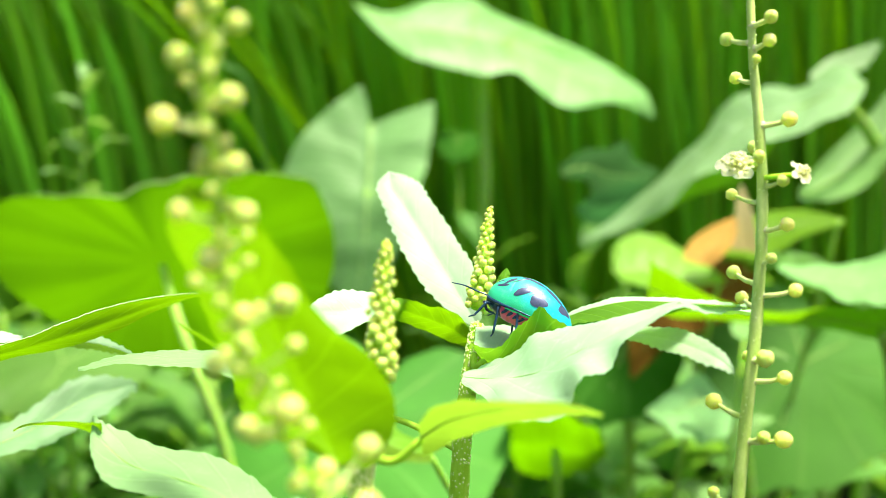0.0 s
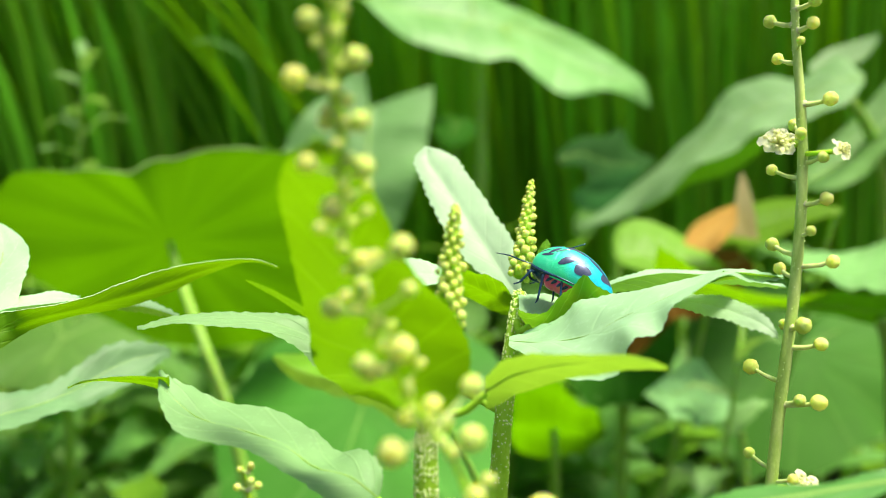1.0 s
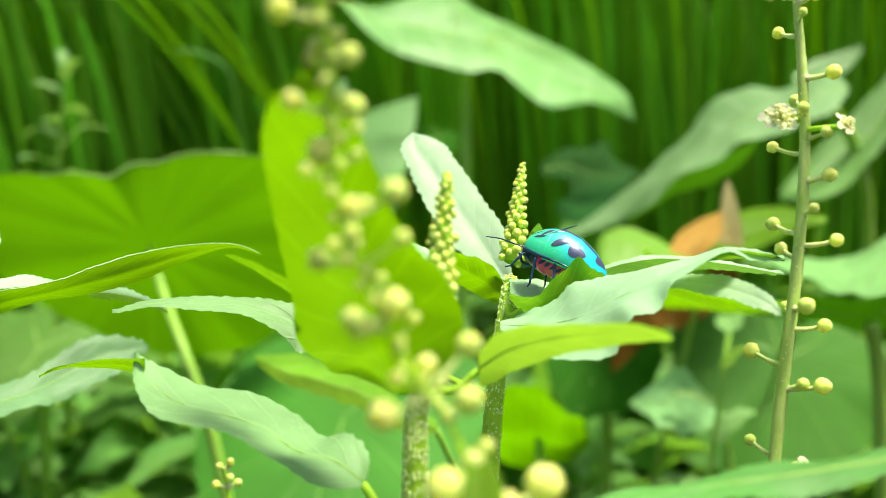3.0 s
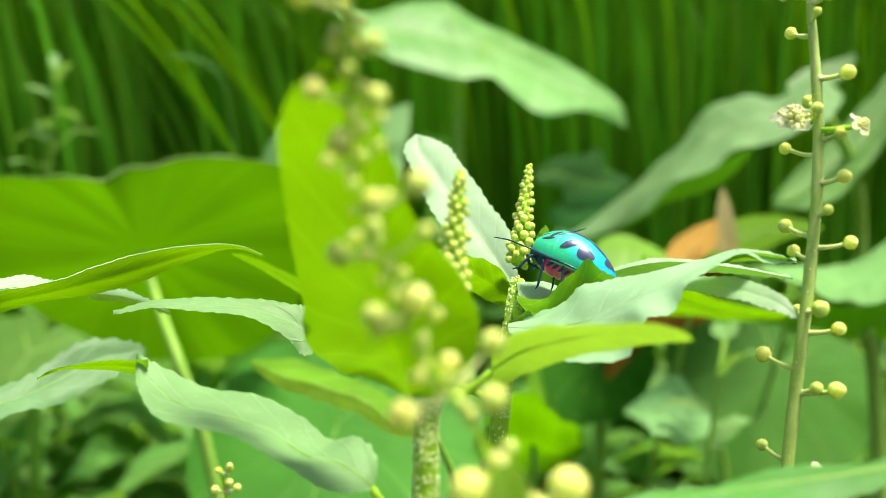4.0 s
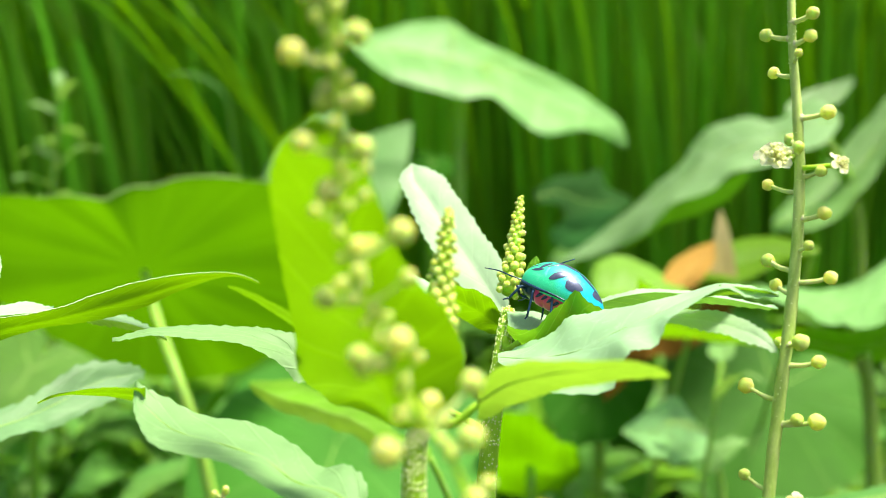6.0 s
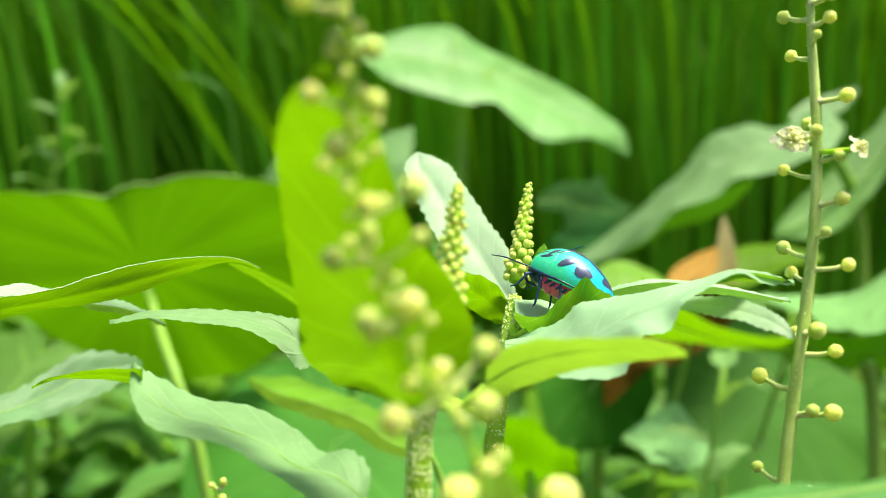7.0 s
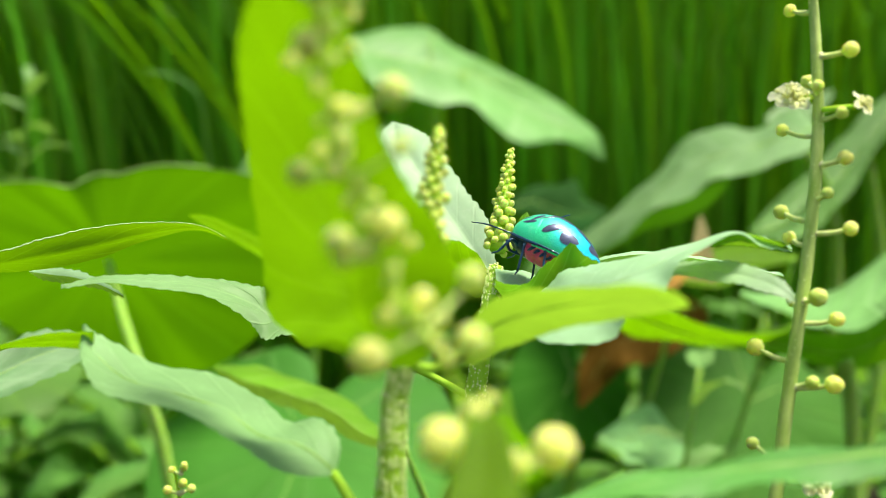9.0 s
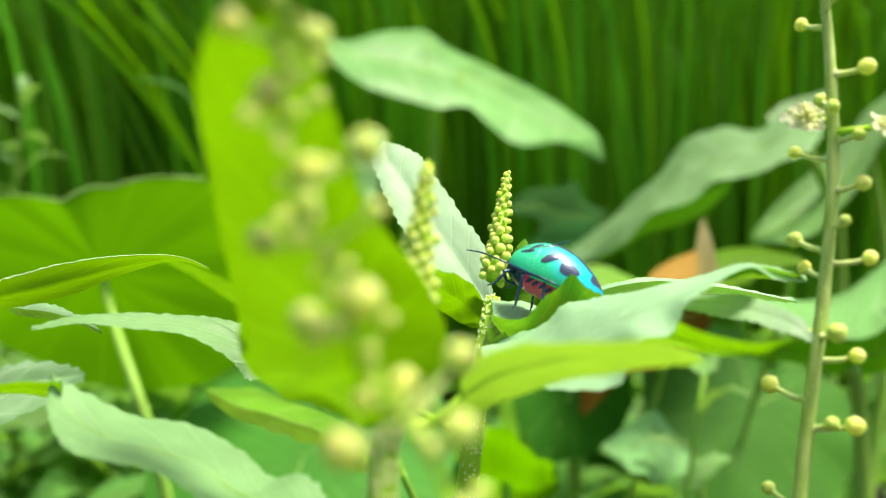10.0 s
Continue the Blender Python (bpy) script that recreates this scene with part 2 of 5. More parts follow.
def part(name, bm, material, parent=None, label=""):
    """Links a bmesh, in world metres, as one mesh object under a thing or a part."""
    me = bpy.data.meshes.new(name)
    bm.to_mesh(me)
    bm.free()
    for poly in me.polygons:
        poly.use_smooth = True
    me.materials.append(material)
    return hang(new(name, me), parent, label)


def hang(ob, parent, label=""):
    if parent is not None:
        ob.parent = parent
        if parent.type == "EMPTY":
            ob.matrix_parent_inverse = Matrix.Translation(-parent.location)
    return tagged(ob, label)


def thing(name, at, label, category, group="", kind=""):
    ob = new(name)
    ob.empty_display_size = 0.02
    ob.location = at
    return tagged(ob, label, category, group, kind)


def add_tube(bm, pts, radii, sides=8, steps=12, knobs=0.0, seed=0):
    rng = random.Random(seed)
    centre = along(pts, steps)
    rad = [radii[0] + (radii[-1] - radii[0]) * k / steps if len(radii) == 2 else np.interp(k / steps, np.linspace(0, 1, len(radii)), radii) for k in range(steps + 1)]
    rings, ref = [], Vector((0.31, 0.87, 0.2))
    for k, c in enumerate(centre):
        d = (centre[min(k + 1, steps)] - centre[max(k - 1, 0)]).normalized()
        a = d.cross(ref)
        a = a.normalized() if a.length > 1e-6 else d.orthogonal().normalized()
        b = d.cross(a)
        ring = []
        for j in range(sides):
            w = 2 * math.pi * j / sides
            r = rad[k] * (1 + knobs * (rng.random() - 0.5))
            ring.append(bm.verts.new(c + (a * math.cos(w) + b * math.sin(w)) * r))
        rings.append(ring)
    for p, q in zip(rings, rings[1:]):
        for j in range(sides):
            bm.faces.new((p[j], p[(j + 1) % sides], q[(j + 1) % sides], q[j]))
    bm.faces.new(rings[0][::-1])
    bm.faces.new(rings[-1])
    return centre


def tube(name, pts, radii, material, parent, label="", **more):
    bm = bmesh.new()
    add_tube(bm, pts, radii, **more)
    return part(name, bm, material, parent, label)


SHAPES = {"taper": (0.55, 0.9), "broad": (0.09, 0.46), "lance": (0.62, 0.75), "ovate": (0.45, 0.85), "strap": (0.28, 0.4), "heart": (0.2, 0.44), "obovate": (0.9, 0.5)}


def leaf(parent, pts, width, face, material, shape="lance", fold=12, near=None, wave=0.03, teeth=0.2, count=16, twist=0,
         rib=0.0004, name="leaf", label="", seed=0, steps=100, cross=5):
    """One leaf from its base to its tip through pts; face: the way its upper side looks; fold: degrees by which the halves rise
    (near: those of the second half); wave: ripple of the margin; teeth: depth and count of the saw edge; twist: degrees from base to tip."""
    rng = random.Random(seed)
    ph = rng.random() * 6.28
    a, b = SHAPES[shape]
    peak = (a / (a + b)) ** a * (b / (a + b)) ** b
    mid = along(pts, steps)
    face = Vector(face).normalized()
    bm = bmesh.new()
    uv = bm.loops.layers.uv.new("UVMap")
    grid, info = [], {}
    near = fold if near is None else near
    spread = [f if isinstance(f, tuple) else (f, f) for f in (fold, near)]
    for i, c in enumerate(mid):
        u = i / steps
        d = (mid[min(i + 1, steps)] - mid[max(i - 1, 0)]).normalized()
        side = d.cross(face).normalized()
        side = Matrix.Rotation(radians(twist) * u, 3, d) @ side
        up = side.cross(d)
        w = width / 2 * u ** a * (1 - u) ** b / peak
        row = []
        for j in range(-cross, cross + 1):
            v = j / cross
            tooth = 0.0
            if abs(j) == cross and teeth:
                f = (u * count + ph + (0.37 if j > 0 else 0)) % 1.0
                tooth = teeth * (f if f < 0.75 else (1 - f) * 3) * (0.8 + 0.9 * noise.noise((u * count * 0.8, v * 3, ph)))
            f0, f1 = spread[0] if v < 0 else spread[1]
            ang = radians(f0 + (f1 - f0) * u)
            r = abs(v) * w * (1 + tooth) * (1 + 0.13 * noise.noise((u * 5 + ph, v * 1.3, seed * 3.1)))
            lift = abs(v) ** 1.6 * width * wave * math.sin(18.84 * u + ph + (0 if v < 0 else 1.9))
            lift += 0.11 * width * abs(v) ** 2 * min(teeth, 0.14) * 8 * noise.noise((u * count * 0.3 + ph, v * 0.9, seed * 1.7))
            lift += 0.02 * width * noise.noise((u * 7, v * 2.5, ph + seed))
            p = c + side * (math.copysign(r * math.cos(ang), v)) + up * (r * math.sin(ang) + lift * min(1, w / width * 3))
            vert = bm.verts.new(p)
            info[vert] = (u, v * 0.5 + 0.5)
            row.append(vert)
        grid.append(row)
    for r0, r1 in zip(grid, grid[1:]):
        for j in range(2 * cross):
            quad = bm.faces.new((r0[j], r0[j + 1], r1[j + 1], r1[j]))
            for loop in quad.loops:
                loop[uv].uv = info[loop.vert]
    blade = part(name, bm, material, parent, label)
    if rib:
        bm = bmesh.new()
        run = [c for c in mid[: int(steps * 0.93): 3]]
        add_tube(bm, [c - face * rib * 0.4 for c in run], (rib, rib * 0.25), 6, 16)
        part("midrib", bm, RIB, blade)
    return blade


def sheet(parent, edge_a, mid, edge_b, material, other=None, teeth=0.00025, count=30, cup=0.06, ripple=0.02, rim=0.0, rib=0.0, keel=0.06, name="leaf", label="", seed=0, steps=90, cross=6):
    """One leaf spanned from base to tip between two margins over its midrib (None: halfway, sunk by keel); other: the
    look of the half towards edge_b; teeth: depth of the saw edge; cup: bulge of each half; ripple: uneven margin; rim:
    thickness of the pale highlight tube on edge_a."""
    rng = random.Random(seed)
    ph = rng.random() * 6.28
    a, b = along(edge_a, steps), along(edge_b, steps)
    if mid is None:
        mid = []
        for i in range(steps + 1):
            d = a[min(i + 1, steps)] - a[max(i - 1, 0)] + b[min(i + 1, steps)] - b[max(i - 1, 0)]
            n = d.cross(b[i] - a[i])
            n = n.normalized() if n.length > 1e-12 else Vector((0, 0, 1))
            if n.z < 0:
                n = -n
            mid.append((a[i] + b[i]) / 2 - n * keel * (b[i] - a[i]).length)
    else:
        mid = along(mid, steps)
    span = max((q - p).length for p, q in zip(a, b))
    bm = bmesh.new()
    uv = bm.loops.layers.uv.new("UVMap")
    grid, info = [], {}
    for i in range(steps + 1):
        u = i / steps
        d = (mid[min(i + 1, steps)] - mid[max(i - 1, 0)]).normalized()
        row = []
        for j in range(-cross, cross + 1):
            v = j / cross
            edge = a[i] if v < 0 else b[i]
            out = edge - mid[i]
            reach = out.length
            n = d.cross(out)
            n = n.normalized() if n.length > 1e-12 else Vector((0, 0, 1))
            if n.z < 0:
                n = -n
            w = abs(v)
            p = mid[i] + out * w + n * cup * reach * 4 * w * (1 - w)
            p += n * ripple * min(reach, span * 0.5) * (w ** 2 * 1.6 * noise.noise((u * 6 + ph, v * 2, seed)) + 0.5 * noise.noise((u * 11, v * 3, ph + seed)))
            if w == 1 and teeth and reach > 1e-9:
                f = (u * count + ph + (0.4 if v > 0 else 0)) % 1.0
                saw = (f if f < 0.72 else (1 - f) * 2.6) * (0.5 + 0.9 * abs(noise.noise((u * count * 0.7, v * 3, ph))))
                p += out / reach * (teeth * saw + teeth * 0.9 * noise.noise((u * count * 0.31, v * 5, ph + 2)))
            vert = bm.verts.new(p)
            info[vert] = (u, v * 0.5 + 0.5)
            row.append(vert)
        grid.append(row)
    for r0, r1 in zip(grid, grid[1:]):
        for j in range(2 * cross):
            quad = bm.faces.new((r0[j], r0[j + 1], r1[j + 1], r1[j]))
            quad.material_index = 1 if other and j >= cross else 0
            for loop in quad.loops:
                loop[uv].uv = info[loop.vert]
    edge = [row[0].co.copy() for row in grid]
    blade = part(name, bm, material, parent, label)
    if other:
        blade.data.materials.append(other)
    if rim:
        # pale tube added along the margin as its edge highlight
        bm = bmesh.new()
        add_tube(bm, edge[2:-1], (rim, rim * 1.3, rim, rim * 0.6), 5, 150, 0.8, seed)
        part("margin", bm, MARGIN_HIGHLIGHT, blade, "thin pale tube for the highlight on the leaf margin")
    if rib:
        bm = bmesh.new()
        add_tube(bm, [c for c in mid[: int(steps * 0.93): 4]], (rib, rib * 0.25), 6, 20)
        part("midrib", bm, RIB, blade)
    return blade


def taro_blade(parent, hub, tip, face, half, lobe, material, droop=0.12, sag=0.1, wave=0.03, seed=0, label="", name="leaf", narrow=1.0, rib=0.001, sinus=0.25, outline=None, curl=None):
    """An arrow-shaped leaf on its stalk's end (hub); tip: the place of its point; half: half its width; lobe: reach of the back lobes;
    outline: reach in metres by angle from the tip, for an uneven blade; curl: from and to angle of a rolled margin and its thickness."""
    hub, tip = Vector(hub), Vector(tip)
    ahead = tip - hub
    length = ahead.length
    ahead.normalize()
    face = Vector(face)
    face = (face - ahead * face.dot(ahead)).normalized()
    side = ahead.cross(face)
    rng = random.Random(seed)
    ph = rng.random() * 6
    keys_a = [0, 8, 25, 50, 80, 110, 135, 155, 168, 176, 180]
    keys_r = [length, length * 0.86, (length * 0.62 + half * 0.3), half * 0.55 + length * 0.32, half * 0.98, half, (half + lobe) * 0.52, lobe, lobe * 0.8, lobe * (sinus + 0.12), lobe * sinus]
    sectors, rings = 120, 12
    bm = bmesh.new()
    uv = bm.loops.layers.uv.new("UVMap")
    centre = bm.verts.new(hub)
    info, grid = {centre: (0, 0)}, []

    def at(ang, f):
        deg = abs(math.degrees(ang))
        r = np.interp(deg, keys_a, keys_r) * f
        if outline:
            r = np.interp(math.degrees(ang), [q[0] for q in outline], [q[1] for q in outline], period=360) * f
        r *= 1 + 0.035 * noise.noise((math.cos(ang) * 2, math.sin(ang) * 2, ph)) * f
        x, y = r * math.cos(ang), r * math.sin(ang) * narrow
        z = -droop * length * (max(0, x) / length) ** 2 - sag * half * (y / half) ** 2 - 0.5 * sag * lobe * (min(0, x) / lobe) ** 2
        z += wave * half * f ** 3 * (math.sin(5 * ang + ph) + 0.6 * math.sin(9 * ang + 2 * ph))
        z += 0.02 * half * noise.noise((x / half * 2.5, y / half * 2.5, ph)) + 0.012 * half * abs(math.sin(ang * 6.5)) * f
        return hub + ahead * x + side * y + face * z

    for k in range(1, rings + 1):
        row = []
        for j in range(sectors + 1):
            ang = -math.pi + 2 * math.pi * j / sectors
            vert = bm.verts.new(at(ang, k / rings))
            info[vert] = (j / sectors, k / rings)
            row.append(vert)
        grid.append(row)
    for j in range(sectors):
        tri = bm.faces.new((centre, grid[0][j], grid[0][j + 1]))
        for loop in tri.loops:
            loop[uv].uv = info[loop.vert]
    for r0, r1 in zip(grid, grid[1:]):
        for j in range(sectors):
            quad = bm.faces.new((r0[j], r1[j], r1[j + 1], r0[j + 1]))
            for loop in quad.loops:
                loop[uv].uv = info[loop.vert]
    blade = part(name, bm, material, parent, label)
    if curl:
        bm = bmesh.new()
        run = [at(radians(curl[0] + (curl[1] - curl[0]) * k / 30), 0.995) + face * curl[2] * 0.3 for k in range(31)]
        add_tube(bm, run, (curl[2] * 0.5, curl[2], curl[2] * 1.5, curl[2], curl[2] * 0.5), 7, 70, 0.25, seed)
        part("margin", bm, ROLLED, blade, "pale rolled leaf margin")
    for ang, reach in () if not rib else ((0, 0.95), (2.55, 0.85), (-2.55, 0.85)):
        bm = bmesh.new()
        add_tube(bm, [at(ang, f) - face * rib * 0.5 for f in (0.01, 0.25, 0.5, 0.75, reach)], (rib, rib * 0.3), 6, 16)
        part("vein", bm, RIB, blade)
    return blade


def ball_mesh(name, radius, seed, material, lumps=0.08, squash=1.0, grooves=0):
    bm = bmesh.new()
    bmesh.ops.create_icosphere(bm, subdivisions=3, radius=radius)
    for v in bm.verts:
        n = v.co.normalized()
        k = 1 + lumps * noise.noise(n * 2.2 + Vector((seed, 0, 0)))
        if grooves:
            k -= 0.06 * (1 - abs(math.sin(grooves * 0.5 * math.atan2(n.y, n.x)))) ** 3 * (1 - n.z * n.z)
        v.co = Vector((n.x, n.y, n.z * squash)) * radius * k
    me = bpy.data.meshes.new(name)
    bm.to_mesh(me)
    bm.free()
    for poly in me.polygons:
        poly.use_smooth = True
    me.materials.append(material)
    return me


BUDS = [ball_mesh("bud", 1.0, k, BUD if k % 2 else BUD_GREEN, 0.12, 1.0, 5 if k > 1 else 0) for k in range(6)]


STALK = plain_material("bud_stalk", (0.66, 0.84, 0.18), (0.82, 0.92, 0.40), 900, 0.55, glow=0.2)
NODE = ball_mesh("node", 1.0, 9, plain_material("stalk_node", (0.58, 0.66, 0.24), (0.74, 0.74, 0.42), 2000, 0.6), 0.3)


def bud(parent, at, radius, axis=(0, 0, 1), k=0, name="bud"):
    ob = new(name, BUDS[k % len(BUDS)])
    q = Vector(axis).to_track_quat("Z", "Y")
    ob.matrix_basis = Matrix.LocRotScale(at, q, (radius,) * 3)
    return hang(ob, parent)


def stalked_bud(raceme, foot, at, radius, k=0, node=True):
    """A round bud on its short stalk."""
    foot, at = Vector(foot), Vector(at)
    way = (at - foot).normalized()
    mid = (foot + at) * 0.5 - Vector((0, 0, 0.05)) * (at - foot).length
    thick = 1.0 if node else 0.5
    tube("bud_stalk", [foot, mid, at], (min(radius * 0.46, 0.0005) * thick, min(radius * 0.3, 0.00034) * thick), STALK, raceme, sides=6, steps=6, knobs=0.35, seed=k)
    if not node:
        return bud(raceme, at, radius, way, k)
    node = new("node", NODE)
    node.matrix_basis = Matrix.LocRotScale(foot + way * radius * 0.25, way.to_track_quat("Z", "Y"), (min(radius * 0.55, 0.0007), min(radius * 0.6, 0.0007), min(radius * 0.8, 0.0009)))
    hang(node, raceme)
    return bud(raceme, at, radius, way, k)


def flower(raceme, foot, at, radius, seed=0, axis=None):
    """A small open flower: rounded petals and a tuft of stamens round its centre."""
    rng = random.Random(seed)
    radius *= 1.2
    foot, at = Vector(foot), Vector(at)
    stem_way = (at - foot).normalized()
    tube("bud_stalk", [foot, (foot + at) * 0.5, at - stem_way * radius * 0.5], (radius * 0.25, radius * 0.22), RACHIS_LIME, raceme, sides=6, steps=6)
    axis = Vector(axis).normalized() if axis else stem_way
    q = axis.to_track_quat("Z", "Y")
    bm = bmesh.new()
    for k in range(22):
        ang, tilt = k * 2.4, 0.1 + 1.1 * (k / 22)
        d = q @ Vector((math.cos(ang) * math.sin(tilt), math.sin(ang) * math.sin(tilt), math.cos(tilt)))
        reach = radius * rng.uniform(0.55, 0.95)
        add_tube(bm, [at, at + d * reach * 0.6, at + d * reach], (radius * 0.06, radius * 0.045), 5, 4)
        bmesh.ops.create_icosphere(bm, subdivisions=1, radius=radius * 0.13, matrix=Matrix.Translation(at + d * reach))
    whole = part("flower", bm, PETAL, raceme, "small open cream-white flower")
    for k in range(8):
        ang = k * 0.785 + rng.uniform(-0.25, 0.25)
        low = rng.uniform(0.05, 0.4)
        d = q @ Vector((math.cos(ang), math.sin(ang), low))
        size = radius * rng.uniform(0.85, 1.2)
        leaf(whole, [at, at + d * size * 0.5 + axis * size * 0.08, at + d * size * 1.1 - axis * size * 0.12], radius * 0.72, axis, PETAL, "obovate", 8, wave=0.1, teeth=0.1, count=4, rib=0, name="petal", seed=k, steps=12, cross=3)
    return whole


def hairs(stem, pts, radii, count, seed, size=0.00013):
    """Pale scales in rows along a stem, one mesh of their own."""
    rng = random.Random(seed)
    line = along(pts, 60)
    bm = bmesh.new()
    for _ in range(count):
        s = rng.random()
        i = min(59, int(s * 60))
        c = line[i].lerp(line[i + 1], s * 60 - i)
        d = (line[i + 1] - line[i]).normalized()
        a = d.orthogonal().normalized()
        a = Matrix.Rotation((rng.randrange(17) + rng.uniform(-0.22, 0.22)) * 0.3696, 3, d) @ a
        r = radii[0] + (radii[-1] - radii[0]) * s
        bmesh.ops.create_icosphere(bm, subdivisions=1, radius=size * rng.uniform(0.6, 1.4), matrix=Matrix.Translation(c + a * r))
    return tagged(part("fuzz", bm, HAIR, stem, "pale star-shaped scales"), kind="stuff")


def spike(parent, foot, top, radius, rows, seed, bud_size=0.0006):
    """A dense young flower spike: buds in a spiral that shrink to the top."""
    foot, top = Vector(foot), Vector(top)
    axis = (top - foot).normalized()
    core = tube("flower_spike", [foot, (foot + top) / 2, top], (radius * 0.75, radius * 0.3), RACHIS_LIME, parent, "dense spike of round yellow-green buds", sides=8, steps=10)
    rng = random.Random(seed)
    a = axis.orthogonal().normalized()
    for k in range(rows):
        s = k / (rows - 1)
        f = 1 - s ** 1.2
        d = Matrix.Rotation(k * 2.4, 3, axis) @ a
        size = bud_size * (0.5 + 0.68 * f) * rng.uniform(0.68, 1.25)
        at = foot + (top - foot) * (s * 0.99 + 0.01) + d * (radius * (0.2 + 0.8 * f ** 0.7)) * rng.uniform(0.7, 1.15)
        bud(core, at, size, d + axis * 0.3, 2 * k)
    return core

# ---- ground ----


def ground():
    bm = bmesh.new()
    n = 90
    xs = [math.copysign(abs(k / n) ** 3 * 300, k) for k in range(-n, n + 1)]
    rows = [[bm.verts.new((x, y + 1.0, 0.018 * noise.noise((x * 3, y * 3, 0)) + 0.006 * noise.noise((x * 14, y * 14, 5)) - 0.012)) for y in xs] for x in xs]
    for a, b in zip(rows, rows[1:]):
        for j in range(2 * n):
            bm.faces.new((a[j], b[j], b[j + 1], a[j + 1]))
    ob = part("ground", bm, SOIL)
    tagged(ob, "dark damp soil under the plants", "ground", kind="structure")


ground()


def far_trees():
    """A distant belt of trees that closes the field."""
    bm = bmesh.new()
    n = 160
    low, high = [], []
    for k in range(n + 1):
        a = math.pi * (0.08 + 0.84 * k / n)
        x, y = 60 * math.cos(a), 60 * math.sin(a)
        h = 9 + 2.5 * noise.noise((k * 0.35, 0, 3)) + 1.2 * noise.noise((k * 1.3, 0, 7))
        low.append(bm.verts.new((x, y, -0.5)))
        high.append(bm.verts.new((x * 1.05, y * 1.05, h)))
    for k in range(n):
        bm.faces.new((low[k], low[k + 1], high[k + 1], high[k]))
    tagged(part("backdrop", bm, TREES), "distant belt of green trees", "trees", kind="structure")


far_trees()

# ---- rice field behind ----


def rice_clump(name, seed, lean):
    rng = random.Random(seed)
    root = thing(name, (0, 0, 0), "dense clump of long narrow green rice blades", "rice plant", "rice plants of the paddy")
    for k in range(34):
        ang, r = rng.random() * 6.283, 0.045 * rng.random() ** 0.5
        h = rng.uniform(0.75, 1.25)
        out = Vector((math.cos(ang) * 0.16 + lean * rng.uniform(0.4, 1.3), math.sin(ang) * 0.16, 0)) * rng.uniform(0.3, 1.3)
        foot = Vector((math.cos(ang) * r, math.sin(ang) * r, -0.01))
        w = rng.uniform(0.007, 0.0125)
        face = (math.cos(ang + 1) - 0.2, -abs(math.sin(ang)) - 0.3, 0.3)
        pts = [foot, foot + out * 0.25 + Vector((0, 0, h * 0.4)), foot + out * 0.65 + Vector((0, 0, h * 0.75)), foot + out * 1.3 + Vector((0, 0, h * rng.uniform(0.9, 1.05)))]
        leaf(root, pts, w, face, RICE, "strap", 14, wave=0, teeth=0, rib=0, name="blade", seed=seed * 50 + k, steps=14, cross=1, twist=rng.uniform(-60, 60))
    return root


CLUMPS = [rice_clump("rice_plant", 3, -0.5), rice_clump("rice_plant", 4, -0.3), rice_clump("rice_plant", 5, -0.1), rice_clump("rice_plant", 6, 0.08)]
rng = random.Random(11)
spots = []
for row in range(13):
    y = 1.62 + row * 0.22
    half = 0.62 * y + 0.7
    x = -half
    while x < half:
        spots.append((x + rng.uniform(-0.03, 0.03), y + rng.uniform(-0.06, 0.06)))
        x += 0.1 if y < 1.8 else 0.088
used = set()
field = []
for x, y in spots:
    u = x / y + rng.uniform(-0.12, 0.12)
    k = 0 if u < -0.2 else 1 if u < 0.02 else 2 if u < 0.3 else 3
    m = pose(x, y, 0, 0, 0, rng.uniform(-25, 25))
    if k not in used and y < 1.8:
        used.add(k)
        CLUMPS[k].matrix_basis = m
    elif y < 1.8:
        copy_thing(CLUMPS[k], m)
    else:
        field.append((k, m))


def far_rice():
    """All further clumps as one mesh."""
    coords, faces, uvs, n = [], [], [], 0
    sets = []
    for clump in CLUMPS:
        rows = []
        for blade in clump.children:
            me = blade.data
            co = np.empty(len(me.vertices) * 3)
            me.vertices.foreach_get("co", co)
            li = np.empty(len(me.loops), dtype=int)
            me.loops.foreach_get("vertex_index", li)
            uv = np.empty(len(me.loops) * 2)
            me.uv_layers[0].data.foreach_get("uv", uv)
            rows.append((co.reshape(-1, 3), li.reshape(-1, 4), uv))
        sets.append(rows)
    for k, m in field:
        turn, move = np.array(m.to_3x3()), np.array(m.translation)
        for co, li, uv in sets[k]:
            coords.append(co @ turn.T + move)
            faces.append(li + n)
            uvs.append(uv)
            n += len(co)
    me = bpy.data.meshes.new("rice_field")
    me.from_pydata(np.concatenate(coords), [], np.concatenate(faces))
    me.uv_layers.new(name="UVMap").data.foreach_set("uv", np.concatenate(uvs))
    me.polygons.foreach_set("use_smooth", np.ones(len(me.polygons), dtype=bool))
    me.materials.append(RICE)
    return new("rice_field", me)


far_rice()
tagged(bpy.data.objects["rice_field"], "green paddy of rice behind the weeds", "rice field", kind="stuff")

# ---- taro plants ----


def taro(leaf_args, stalk, radius, label, **more):
    """A taro leaf on its own stalk from the ground."""
    foot = Vector(stalk[-1])
    root = thing("taro_plant", foot, label, "taro", "taro plants")
    stalk = [Vector(stalk[0]) - Vector(leaf_args[2]).normalized() * radius * 1.2] + stalk[1:]
    tube("leaf_stalk", stalk, (radius, radius * 1.6), PETIOLE, root, sides=10, steps=16, knobs=0.06)
    taro_blade(root, *leaf_args, **more)
    return root


def down(p, dx=0.0, dy=0.0):
    """A place on the ground below p, moved aside."""
    return (p[0] + dx, p[1] + dy, -0.01)


